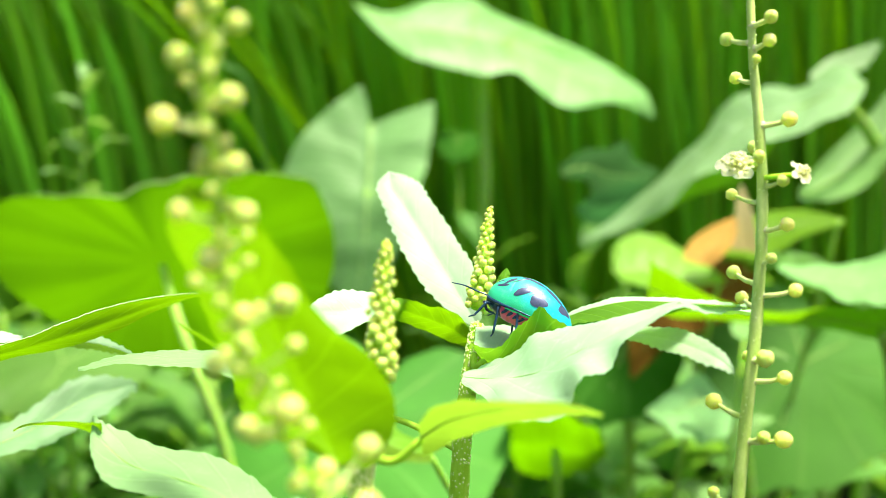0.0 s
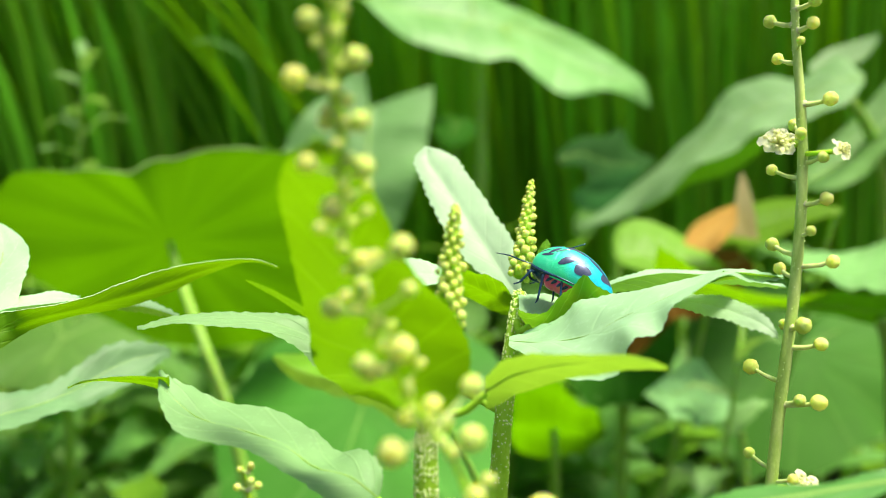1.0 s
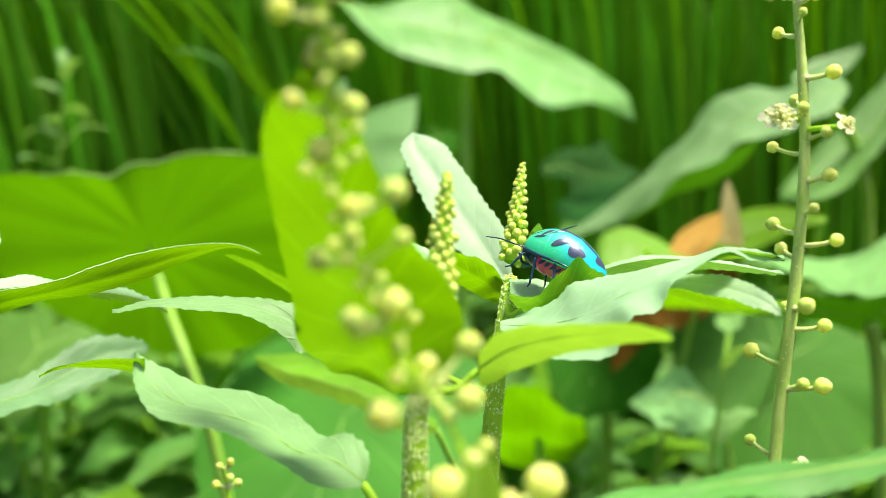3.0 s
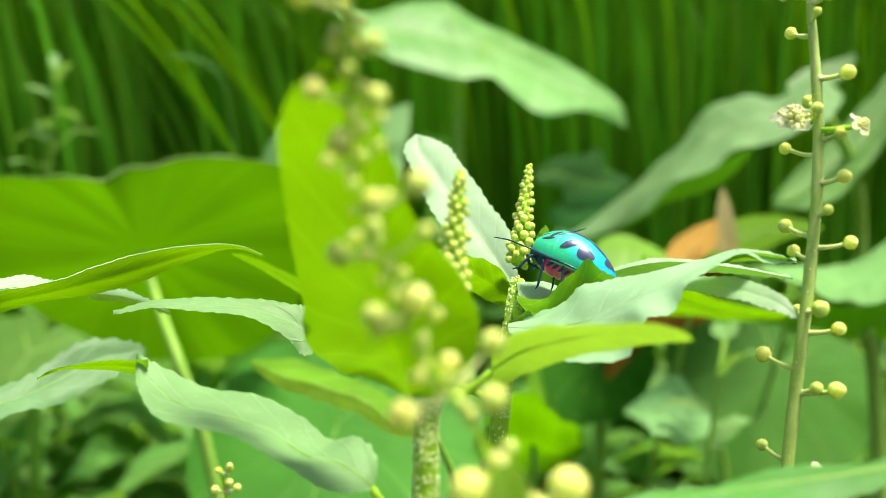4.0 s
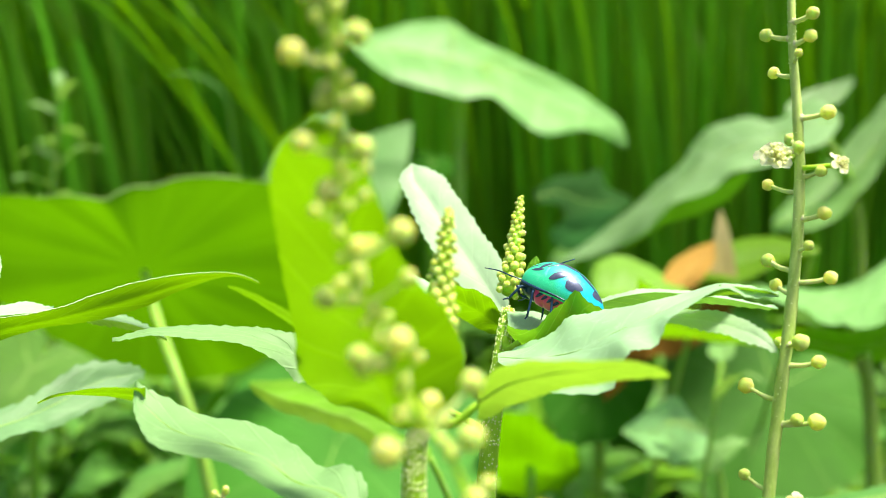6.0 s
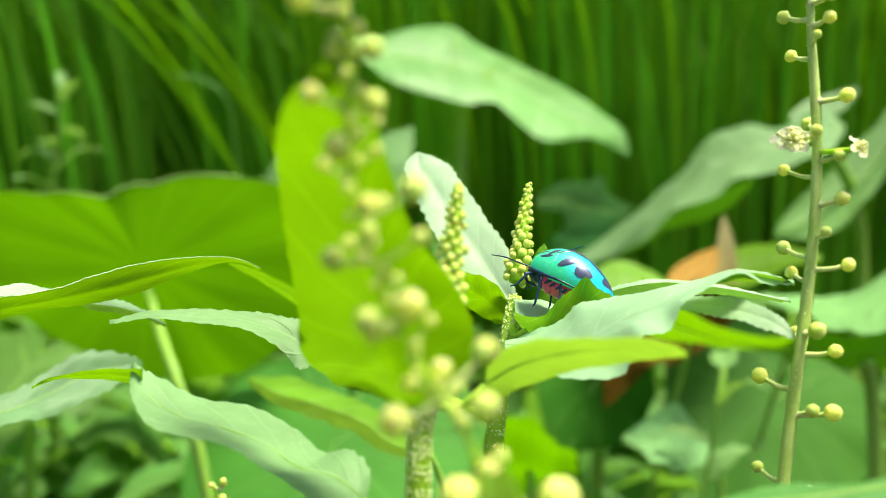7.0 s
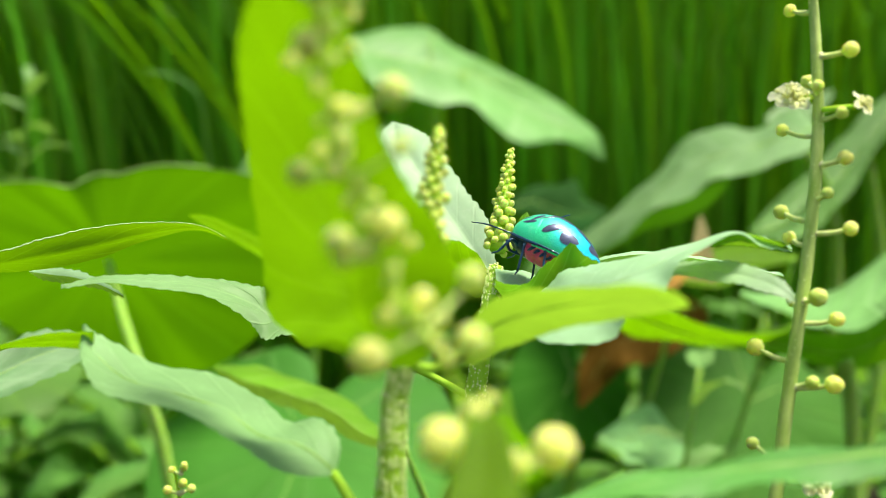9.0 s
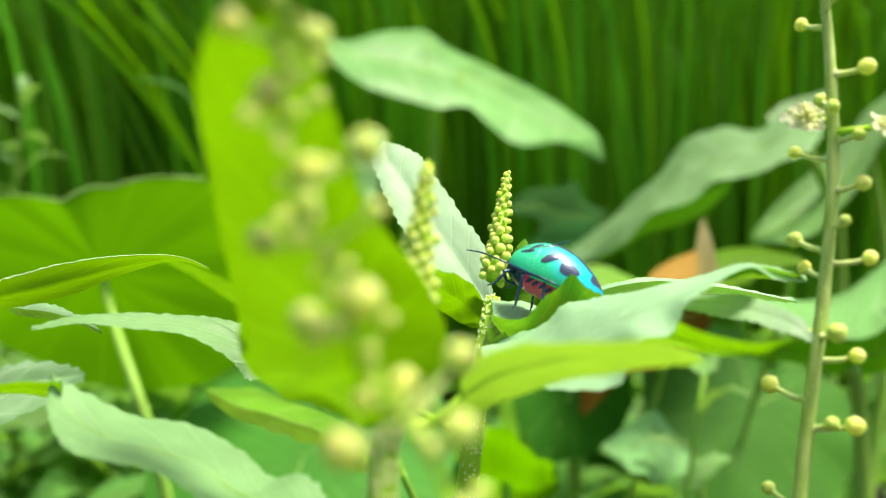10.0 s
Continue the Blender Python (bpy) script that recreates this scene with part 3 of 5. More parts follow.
# leaf that hangs with its underside to the viewer, sun glowing through
H = (-0.17862, 0.61764, 0.34985)
UNEVEN = [(-168, 0.051), (-153, 0.060), (-138, 0.072), (-124, 0.096), (-102, 0.112), (-74, 0.094), (-44, 0.082), (-3, 0.079), (29, 0.094), (58, 0.098), (85, 0.103), (113, 0.112), (128, 0.088), (162, 0.056)]
taro((H, (-0.16708, 0.66811, 0.26319), (-0.02, 0.86, 0.5), 0.125, 0.06, TARO_GLOW), [H, (-0.16283, 0.58481, 0.32559), (-0.14211, 0.55148, 0.29642), (-0.12928, 0.54771, 0.26258), down((-0.12928, 0.54771, 0.26258), 0.03)], 0.0023,
     "large taro leaf seen from below, glowing yellow-green in the sun", droop=0.1, sag=-0.05, wave=0.012, seed=2, sinus=0.95, rib=0, outline=UNEVEN, curl=(100, 236, 0.0004))
# leaf high at the back
BACK = [(-0.14319, 1.34000, 0.59913), (-0.09746, 1.36000, 0.58746), (-0.03657, 1.40000, 0.61076), (0.01268, 1.42000, 0.61203), (0.05205, 1.43000, 0.58878), (0.10669, 1.43000, 0.56904), (0.16841, 1.42000, 0.53788), (0.20872, 1.40000, 0.50955), (0.24075, 1.39000, 0.48213), (0.24908, 1.37900, 0.45133)]
FRONT = [(-0.13856, 1.33000, 0.59502), (-0.09989, 1.30000, 0.55055), (-0.06306, 1.27000, 0.52533), (-0.01471, 1.27000, 0.51109), (0.02842, 1.28000, 0.50281), (0.06074, 1.29000, 0.50650), (0.08645, 1.28000, 0.48796), (0.11846, 1.28000, 0.46612), (0.18703, 1.32000, 0.46748), (0.24767, 1.37900, 0.44905)]
MIDDLE = [(-0.14051, 1.33500, 0.59708), (-0.09161, 1.33000, 0.56959), (-0.03796, 1.34000, 0.56308), (0.01288, 1.34500, 0.55579), (0.04962, 1.35000, 0.54874), (0.09766, 1.35000, 0.52992), (0.14299, 1.35500, 0.50476), (0.19588, 1.36000, 0.48830), (0.23302, 1.37000, 0.47361), (0.24839, 1.37900, 0.44981)]
H = (0.02427, 1.33000, 0.52471)
root = thing("taro_plant", down(H), "large pale taro leaf on a tall stalk above the others", "taro", "taro plants")
sheet(root, BACK, MIDDLE, FRONT, TARO_LONG, teeth=0, ripple=0.06, cup=0.05, rib=0.0016, seed=5)
for k, (i, f) in enumerate(((3, 0.9), (3, 0.55), (4, 0.85), (5, 0.8), (6, 0.75))):
    for edge in (BACK, FRONT):
        tip = Vector(edge[i + (k > 1)])
        start = Vector(MIDDLE[3 + (k > 1)])
        tube("vein", [start, start.lerp(tip, 0.5) + Vector((0, 0, 0.006)), start.lerp(tip, f) + Vector((0, 0, 0.003))], (0.0015, 0.0005), RIB, root, sides=5, steps=6)
tube("leaf_stalk", [H, (0.02512, 1.33500, 0.47503), (0.02625, 1.33000, 0.38124), down(H)], (0.0065, 0.0065, 0.0075, 0.009), PETIOLE, root, sides=10, steps=16)
# leaf standing at the back with two pointed back lobes
H = (-0.10234, 1.10000, 0.36992)
root = thing("taro_plant", down(H), "blue-green taro leaf with two upright back lobes", "taro", "taro plants")
sheet(root, [(-0.11314, 1.16000, 0.48609), (-0.14676, 1.15000, 0.46094), (-0.17545, 1.13000, 0.42984), (-0.19436, 1.11000, 0.38750), (-0.18791, 1.08500, 0.34067), (-0.15796, 1.08000, 0.29326), (-0.12139, 1.07000, 0.25267)], [(-0.10318, 1.15000, 0.44120), (-0.10227, 1.13000, 0.41157), (-0.10255, 1.11000, 0.38158), (-0.10277, 1.09000, 0.35247), (-0.10452, 1.08000, 0.31738), (-0.10912, 1.07500, 0.28202), (-0.11549, 1.07000, 0.24668)], [(-0.03284, 1.16000, 0.46566), (-0.03355, 1.14000, 0.43615), (-0.03910, 1.12000, 0.40262), (-0.04628, 1.08500, 0.37070), (-0.06042, 1.08000, 0.32942), (-0.07991, 1.07500, 0.28810), (-0.10954, 1.07000, 0.24670)],
      TARO_PALE2, teeth=0, ripple=0.05, cup=0.03, rib=0.0016, seed=8)
tube("leaf_stalk", [H, (-0.10167, 1.12000, 0.29497), down(H, 0, 0.03)], (0.004, 0.006), PETIOLE, root, sides=10, steps=12)
# lobed leaf, the shade of the rice put into its dark colour
H = (0.18138, 1.24000, 0.37233)
root = thing("taro_plant", down(H), "lobed taro leaf, its green darkened for the shade of the rice", "taro", "taro plants")
sheet(root, [(0.11147, 1.22000, 0.39094), (0.14324, 1.24000, 0.41029), (0.17491, 1.25000, 0.41256), (0.19322, 1.26000, 0.41949), (0.20619, 1.26000, 0.39782), (0.23212, 1.25000, 0.38472)], None, [(0.11311, 1.20000, 0.37969), (0.14335, 1.20000, 0.37348), (0.14628, 1.20000, 0.36173), (0.17625, 1.20000, 0.34433), (0.20361, 1.21000, 0.36186), (0.23037, 1.24000, 0.38095)], TARO_SHADED, teeth=0, ripple=0.06, keel=0.04, rib=0.001, seed=9)
sheet(root, [(0.14955, 1.20000, 0.36176), (0.17378, 1.21000, 0.36682), (0.20163, 1.22000, 0.37333), (0.21159, 1.22000, 0.37343)], None, [(0.12617, 1.18000, 0.34505), (0.13823, 1.18000, 0.32769), (0.15768, 1.18000, 0.32531), (0.20810, 1.21000, 0.36587)], TARO_SHADED, teeth=0, ripple=0.05, keel=0.04, seed=29)
tube("leaf_stalk", [H, (0.18984, 1.26000, 0.30259), down(H)], (0.004, 0.006), PETIOLE, root, sides=10, steps=12)
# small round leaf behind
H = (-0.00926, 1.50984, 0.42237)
taro((H, (-0.01875, 1.47655, 0.39452), (0.0, -0.9, 0.4), 0.032, 0.03, TARO_SHADE_BACK), [H, (-0.00966, 1.50310, 0.35727), down((-0.00966, 1.50310, 0.35727))], 0.003,
     "small taro leaf at the field's edge, its green darkened for shade", seed=10)
# long leaf that droops to the middle, its margin folded under
L = [(0.32961, 0.84000, 0.48319), (0.33528, 0.86000, 0.36784)]
root = thing("taro_plant", down(L[1], 0.0, 0.03), "drooping pale taro leaf with a folded margin", "taro", "taro plants")
sheet(root, [(0.31080, 0.81500, 0.46413), (0.30337, 0.85500, 0.47756), (0.28031, 0.87500, 0.46645), (0.25236, 0.88500, 0.46429), (0.23221, 0.89500, 0.45795), (0.21304, 0.90500, 0.42994), (0.18676, 0.91500, 0.40148), (0.14504, 0.89700, 0.36780), (0.09925, 0.87500, 0.33745)], [(0.30513, 0.80000, 0.46016), (0.28831, 0.80500, 0.45776), (0.26369, 0.81500, 0.44652), (0.23660, 0.82000, 0.43927), (0.21522, 0.83000, 0.42767), (0.19353, 0.84000, 0.40891), (0.17003, 0.85500, 0.38619), (0.14188, 0.86800, 0.36070), (0.09929, 0.87500, 0.33648)],
      [(0.29558, 0.77500, 0.45489), (0.27023, 0.75000, 0.43927), (0.24621, 0.75000, 0.42802), (0.22101, 0.76000, 0.41752), (0.19969, 0.76500, 0.40443), (0.17450, 0.77500, 0.39214), (0.15389, 0.79500, 0.37221), (0.13885, 0.83700, 0.35108), (0.09932, 0.87500, 0.33552)], TARO_MIST, teeth=0, ripple=0.06, cup=0.05, rib=0.0012, seed=12)
sheet(root, [(0.24064, 0.80800, 0.42021), (0.22884, 0.81200, 0.41415), (0.21043, 0.81600, 0.40295), (0.18649, 0.82600, 0.39083), (0.16631, 0.84500, 0.37117), (0.14886, 0.86000, 0.35336)], None, [(0.23946, 0.82000, 0.41038), (0.22986, 0.82800, 0.39648), (0.20932, 0.83400, 0.38344), (0.18403, 0.84200, 0.37504), (0.16354, 0.85200, 0.35996), (0.14894, 0.86000, 0.35147)], TARO_YOUNG, teeth=0, keel=0.0, seed=18, name="margin_fold")
sheet(root, [(0.28200, 0.86000, 0.47312), (0.29895, 0.87000, 0.48545), (0.32598, 0.88000, 0.49453), (0.34770, 0.88500, 0.50221)], None, [(0.28372, 0.85000, 0.46431), (0.30554, 0.86000, 0.47193), (0.32793, 0.87000, 0.47691), (0.34901, 0.88500, 0.49655)], TARO_MIST, teeth=0, keel=0.03, seed=13)
tube("leaf_stalk", [(0.28976, 0.81500, 0.45826), (0.34118, 0.87000, 0.41503), down(L[1], 0.0, 0.03)], (0.004, 0.007), PETIOLE, root, sides=10, steps=16)
# further leaf beyond the raceme
H = (0.33717, 0.86000, 0.41500)
root = thing("taro_plant", down(H, 0.05, 0.03), "blue-green taro leaf that hangs to one side", "taro", "taro plants")
sheet(root, [(0.27583, 0.86000, 0.37946), (0.29774, 0.88000, 0.39936), (0.33506, 0.90000, 0.42934), (0.36861, 0.92000, 0.45938), (0.39645, 0.93000, 0.48667), (0.43945, 0.94000, 0.52390)], None, [(0.27062, 0.84000, 0.37195), (0.29111, 0.83000, 0.37216), (0.32017, 0.83000, 0.38388), (0.34557, 0.84000, 0.41080), (0.37313, 0.86000, 0.44406), (0.42174, 0.90000, 0.49987)], TARO_PALE2, teeth=0, ripple=0.05, keel=0.05, rib=0.0012, seed=14)
tube("leaf_stalk", [(0.38497, 0.90000, 0.46001), (0.41500, 0.92000, 0.36626), down(H, 0.05, 0.03)], (0.004, 0.006), PETIOLE, root, sides=10, steps=12)
# cupped leaf behind the insect
L = [(0.16391, 0.66000, 0.32911)]
root = thing("taro_plant", down(L[0], 0.0, 0.25), "small bright green cupped young taro leaf", "taro", "taro plants")
sheet(root, [(0.09612, 0.66000, 0.34008), (0.10059, 0.68000, 0.35285), (0.11707, 0.69000, 0.36008), (0.13430, 0.69000, 0.35494), (0.15328, 0.68000, 0.34479), (0.16813, 0.66000, 0.33285)], None, [(0.09576, 0.65000, 0.33838), (0.10228, 0.63000, 0.33461), (0.11613, 0.62000, 0.33265), (0.12987, 0.62000, 0.33213), (0.14590, 0.63000, 0.33232), (0.16819, 0.66000, 0.33138)], TARO_YOUNG, teeth=0, ripple=0.05, keel=0.12, rib=0.0008, seed=15)
tube("leaf_stalk", [L[0], down(L[0], 0.0, 0.25)], (0.0015, 0.003), PETIOLE, root, sides=8, steps=12)
# olive leaf beside the withered one
root = thing("taro_plant", down((0.23044, 0.68000, 0.36493), 0.02, 0.25), "green taro leaf beside the withered one", "taro", "taro plants")
sheet(root, [(0.16894, 0.68000, 0.35653), (0.19465, 0.70000, 0.36934), (0.22860, 0.71000, 0.37348), (0.25653, 0.70000, 0.36792)], None, [(0.15600, 0.64500, 0.35050), (0.18100, 0.63500, 0.34950), (0.21313, 0.65000, 0.36035), (0.24916, 0.68000, 0.36618)], TARO_LIME_R, teeth=0, keel=0.08, seed=16)
tube("leaf_stalk", [(0.24906, 0.69000, 0.36654), down((0.23044, 0.68000, 0.36493), 0.02, 0.25)], (0.0015, 0.003), PETIOLE, root, sides=8, steps=8)
# leaf held flat on its stalk, its underside lit through
H = (0.20514, 0.50000, 0.32880)
root = thing("taro_plant", down(H, 0.005, 0.0), "broad taro leaf held flat on an upright yellow-green stalk", "taro", "taro plants")
sheet(root, [(0.08717, 0.47000, 0.36778), (0.09315, 0.47000, 0.36357), (0.10940, 0.47000, 0.35335), (0.12810, 0.47000, 0.34555), (0.14815, 0.47500, 0.34204), (0.17077, 0.48000, 0.34414), (0.19740, 0.48500, 0.34305), (0.22197, 0.49000, 0.35770), (0.24716, 0.49000, 0.37681)], None, [(0.09636, 0.53000, 0.33512), (0.10887, 0.53000, 0.33126), (0.12643, 0.53000, 0.33006), (0.14696, 0.53000, 0.32874), (0.16421, 0.52000, 0.32785), (0.18544, 0.51500, 0.32684), (0.21000, 0.51000, 0.32241), (0.23436, 0.51000, 0.32847), (0.26131, 0.51000, 0.34261)], TARO_LIME_R, teeth=0, ripple=0.04, keel=0.02, rib=0.001, seed=17)
sheet(root, [(0.16863, 0.55000, 0.35503), (0.19728, 0.57000, 0.35281), (0.22746, 0.59000, 0.35150), (0.26223, 0.60000, 0.36989), (0.29062, 0.60000, 0.39145)], None, [(0.16276, 0.53000, 0.35479), (0.16839, 0.49000, 0.35182), (0.17835, 0.47000, 0.34801), (0.18932, 0.46500, 0.34679), (0.22449, 0.47000, 0.36776)], TARO_LONG, teeth=0, ripple=0.03, keel=0.05, seed=26, name="margin_fold", label="pale upper side of the folded blade")
tube("leaf_stalk", [H, (0.20897, 0.50200, 0.31814), (0.21495, 0.50500, 0.28416), (0.21878, 0.50500, 0.24454), down(H, 0.005, 0.0)], (0.0042, 0.0036, 0.0038, 0.004, 0.006), PETIOLE, root, sides=12, steps=20)
# yellow-green leaf low behind the stem
H = (0.05778, 0.63000, 0.23776)
root = thing("taro_plant", down(H, 0.01, 0.03), "small sunlit taro leaf near the ground", "taro", "taro plants")
sheet(root, [(0.02442, 0.59000, 0.25865), (0.03115, 0.58000, 0.27398), (0.05058, 0.58000, 0.27691), (0.06556, 0.58000, 0.26253), (0.07679, 0.59000, 0.25668), (0.08600, 0.61000, 0.24165)], None, [(0.02904, 0.66000, 0.22135), (0.03964, 0.67000, 0.20389), (0.05862, 0.67000, 0.19951), (0.07744, 0.67000, 0.20211), (0.08935, 0.66000, 0.21460), (0.08753, 0.62000, 0.23741)], TARO_GLOW, teeth=0, ripple=0.05, keel=0.03, seed=19)
tube("leaf_stalk", [H, down(H, 0.01, 0.03)], (0.003, 0.004), PETIOLE, root, sides=8, steps=8)
# broad leaves low down
H = (-0.06059, 0.60040, 0.25173)
taro((H, (-0.08417, 0.49565, 0.17937), (-0.12, -0.72, 0.68), 0.09, 0.085, TARO_LOW), [H, (-0.04763, 0.63697, 0.20666), down((-0.04763, 0.63697, 0.20666))], 0.004,
     "broad blue-green taro leaf low among the weeds", droop=0.04, sag=0.12, seed=21, rib=0.0005)
H = (0.26595, 0.80343, 0.24754)
taro((H, (0.21217, 0.72754, 0.17123), (0.05, -0.85, 0.5), 0.09, 0.07, TARO_LOW), [H, (0.28663, 0.82830, 0.18627), down((0.28663, 0.82830, 0.18627))], 0.004,
     "broad taro leaf low at the back, its green darkened for shade", seed=23)
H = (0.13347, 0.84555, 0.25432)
taro((H, (0.10338, 0.78156, 0.20403), (0.0, -0.85, 0.5), 0.05, 0.05, TARO_SHADE_BACK), [H, (0.13821, 0.86058, 0.19323), down((0.13821, 0.86058, 0.19323))], 0.004,
     "taro leaf low at the back, its green darkened for shade", seed=24)
L = [(0.17512, 0.64000, 0.23957), (0.18266, 0.65000, 0.21620)]
root = thing("taro_plant", down(L[0]), "small pale angular young leaf", "taro", "taro plants")
sheet(root, [(0.11347, 0.63000, 0.25584), (0.13710, 0.66000, 0.26157), (0.15817, 0.68000, 0.26551), (0.17260, 0.67000, 0.25103), (0.17688, 0.64000, 0.24034)], None, [(0.11197, 0.62000, 0.25656), (0.12302, 0.61000, 0.25072), (0.13025, 0.60000, 0.24642), (0.15004, 0.61000, 0.24271), (0.17695, 0.64000, 0.23889)], CROTON_MID, teeth=0.001, count=6, ripple=0.08, keel=0.05, rib=0.0006, seed=25)
tube("leaf_stalk", [L[0], L[1], down(L[0])], (0.0015, 0.003), PETIOLE, root, sides=8, steps=10)
H = (-0.34663, 0.87382, 0.23397)
taro((H, (-0.35545, 0.80993, 0.20502), (0.0, -0.7, 0.7), 0.075, 0.07, TARO), [H, (-0.34849, 0.88650, 0.17011), down((-0.34849, 0.88650, 0.17011))], 0.004,
     "mid-green taro leaf behind the low weeds", seed=27)
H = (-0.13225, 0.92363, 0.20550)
taro((H, (-0.15454, 0.86973, 0.17743), (0.0, -0.8, 0.6), 0.06, 0.06, TARO_SHADE_BACK), [H, (-0.12888, 0.93595, 0.13801), down((-0.12888, 0.93595, 0.13801))], 0.004,
     "taro leaf behind the low weeds, its green darkened for shade", seed=28)

# ---- dry leaf ----
root = thing("dry_leaf", (0.17396, 0.66000, 0.35040), "withered orange-brown leaf hanging among the green ones", "leaf")
sheet(root, [(0.16915, 0.65000, 0.34948), (0.17243, 0.66000, 0.36676), (0.17568, 0.66500, 0.38001), (0.17938, 0.67000, 0.39232)], None, [(0.18339, 0.64000, 0.35089), (0.18330, 0.65000, 0.36781), (0.18265, 0.66000, 0.38047), (0.18013, 0.67000, 0.39198)], DRY_PALE, teeth=0.0006, count=8, ripple=0.06, keel=0.04, cup=0.03, name="blade", seed=3, label="pale beige withered blade")
sheet(root, [(0.13456, 0.63000, 0.34958), (0.14432, 0.65000, 0.35852), (0.15860, 0.66000, 0.36675), (0.17361, 0.66000, 0.37224)], None, [(0.14814, 0.61000, 0.34662), (0.15357, 0.61000, 0.35285), (0.16135, 0.62000, 0.35888), (0.17237, 0.65000, 0.37145)], DRY, teeth=0.0006, count=8, ripple=0.06, keel=0.04, cup=0.03, name="blade", seed=5)
root = thing("dry_leaf", (0.15046, 0.79478, 0.27965), "withered red-brown leaf curled below the green ones", "leaf")
leaf(root, [(0.22090, 0.79814, 0.32224), (0.18476, 0.78781, 0.30368), (0.14945, 0.77748, 0.28562), (0.12676, 0.77500, 0.24157)], 0.05, (-0.2, -0.9, 0.3), DRY_BROWN, "ovate", 22, near=-15, wave=0.12, name="blade", seed=4, teeth=0.08, count=6)
# ---- a bent dry-tipped blade before the paddy ----
root = thing("grass_blade", down((-0.26108, 1.35000, 0.37291)), "thin pale grass blade bent over at its tip", "grass")
leaf(root, [down((-0.26108, 1.35000, 0.37291)), (-0.26578, 1.34000, 0.44550), (-0.27965, 1.32000, 0.50820), (-0.30801, 1.31000, 0.52338), (-0.33855, 1.30000, 0.52436)], 0.0045, (0.2, -0.9, 0.4), WEED, "strap", 10, wave=0, teeth=0, rib=0, name="blade", seed=91, steps=40, cross=1)

# ---- low weeds ----
WEED_LEAVES = []
for k in range(5):
    holder = leaf(None, [(0, 0, 0), (0, 0.35, 0.05), (0, 0.7, 0.03), (0, 1, -0.08 - 0.05 * k)], 0.34 + 0.06 * (k % 3), (0, 0, 1), WEED, "ovate", 14, wave=0.05, teeth=0.06, count=9, rib=0, seed=60 + k, steps=16, cross=3)
    WEED_LEAVES.append(holder.data)
    bpy.data.objects.remove(holder)


def weed(at, height, size, count, seed, lean=(0.0, 0.0), label="leafy green weed with pointed leaves", skin=None):
    rng = random.Random(seed)
    at = Vector(at)
    root = thing("weed", at, label, "weed", "low weeds")
    top = at + Vector((lean[0], lean[1], height))
    line = [at, at.lerp(top, 0.5) + Vector((rng.uniform(-0.1, 0.1) * height, 0, 0)), top]
    tube("stem", line, (size * 0.05, size * 0.025), PETIOLE, root, sides=6, steps=8)
    spots = along(line, count)
    for k in range(count):
        c = spots[k + 1]
        ang = k * 2.4 + rng.uniform(-0.4, 0.4)
        s = size * (1.15 - 0.55 * k / count) * rng.uniform(0.8, 1.15)
        ob = new("leaf", WEED_LEAVES[rng.randrange(5)])
        ob.matrix_basis = Matrix.LocRotScale(c, Euler((radians(rng.uniform(-5, 45)), radians(rng.uniform(-20, 20)), ang)), (s, s, s))
        if skin:
            ob.material_slots[0].link = "OBJECT"
            ob.material_slots[0].material = skin
        hang(ob, root)
    return root


rng = random.Random(21)
for k in range(105):
    y = rng.uniform(0.66, 1.5)
    x = rng.uniform(-0.47, 0.5) * (y + 0.1)
    if x > 0.03 and y < 0.9:
        continue
    weed((x, y, -0.005), rng.uniform(0.06, 0.25) * (0.7 + 0.3 * y), rng.uniform(0.08, 0.17), rng.randrange(6, 10), 100 + k, (rng.uniform(-0.04, 0.04), rng.uniform(-0.05, 0.02)))
# a leaf half hidden below the long ones
B = down((-0.00621, 0.33000, 0.32272), 0.02, 0.06)
root = thing("weed", B, "half-hidden weed with one long pale leaf", "weed", "low weeds")
sheet(root, [(-0.06852, 0.35000, 0.33968), (-0.05277, 0.35000, 0.33890), (-0.03667, 0.34000, 0.33735), (-0.02499, 0.33000, 0.33472), (-0.01561, 0.32000, 0.33013), (-0.00604, 0.31000, 0.32858)], None, [(-0.06734, 0.34000, 0.34001), (-0.04976, 0.30000, 0.34082), (-0.03892, 0.30000, 0.33767), (-0.02885, 0.30000, 0.33380), (-0.01949, 0.30000, 0.32821), (-0.00619, 0.30000, 0.32717)], CROTON_FRESH, CROTON_LIME, teeth=0.0005, count=14, ripple=0.08, keel=0.03, seed=92)
tube("stem", [(-0.00693, 0.30600, 0.32764), (0.00427, 0.33000, 0.29718), B], (0.0009, 0.0016), PETIOLE, root, sides=8, steps=12)
# the tall slender weed before the rice
B = down((-0.45247, 1.25306, 0.30211))
T = (-0.45645, 1.27032, 0.49901)
weed(B, T[2] + 0.01, 0.075, 30, 7, (T[0] - B[0], 0), "slender upright weed with small grey-green leaves", WEED_PALE)
B = down((0.17661, 0.60368, 0.24707))
T = (0.16607, 0.58841, 0.30453)
weed(B, T[2] + 0.01, 0.05, 14, 8, (T[0] - B[0], 0), "young weed with small pale leaves", WEED_PALE)

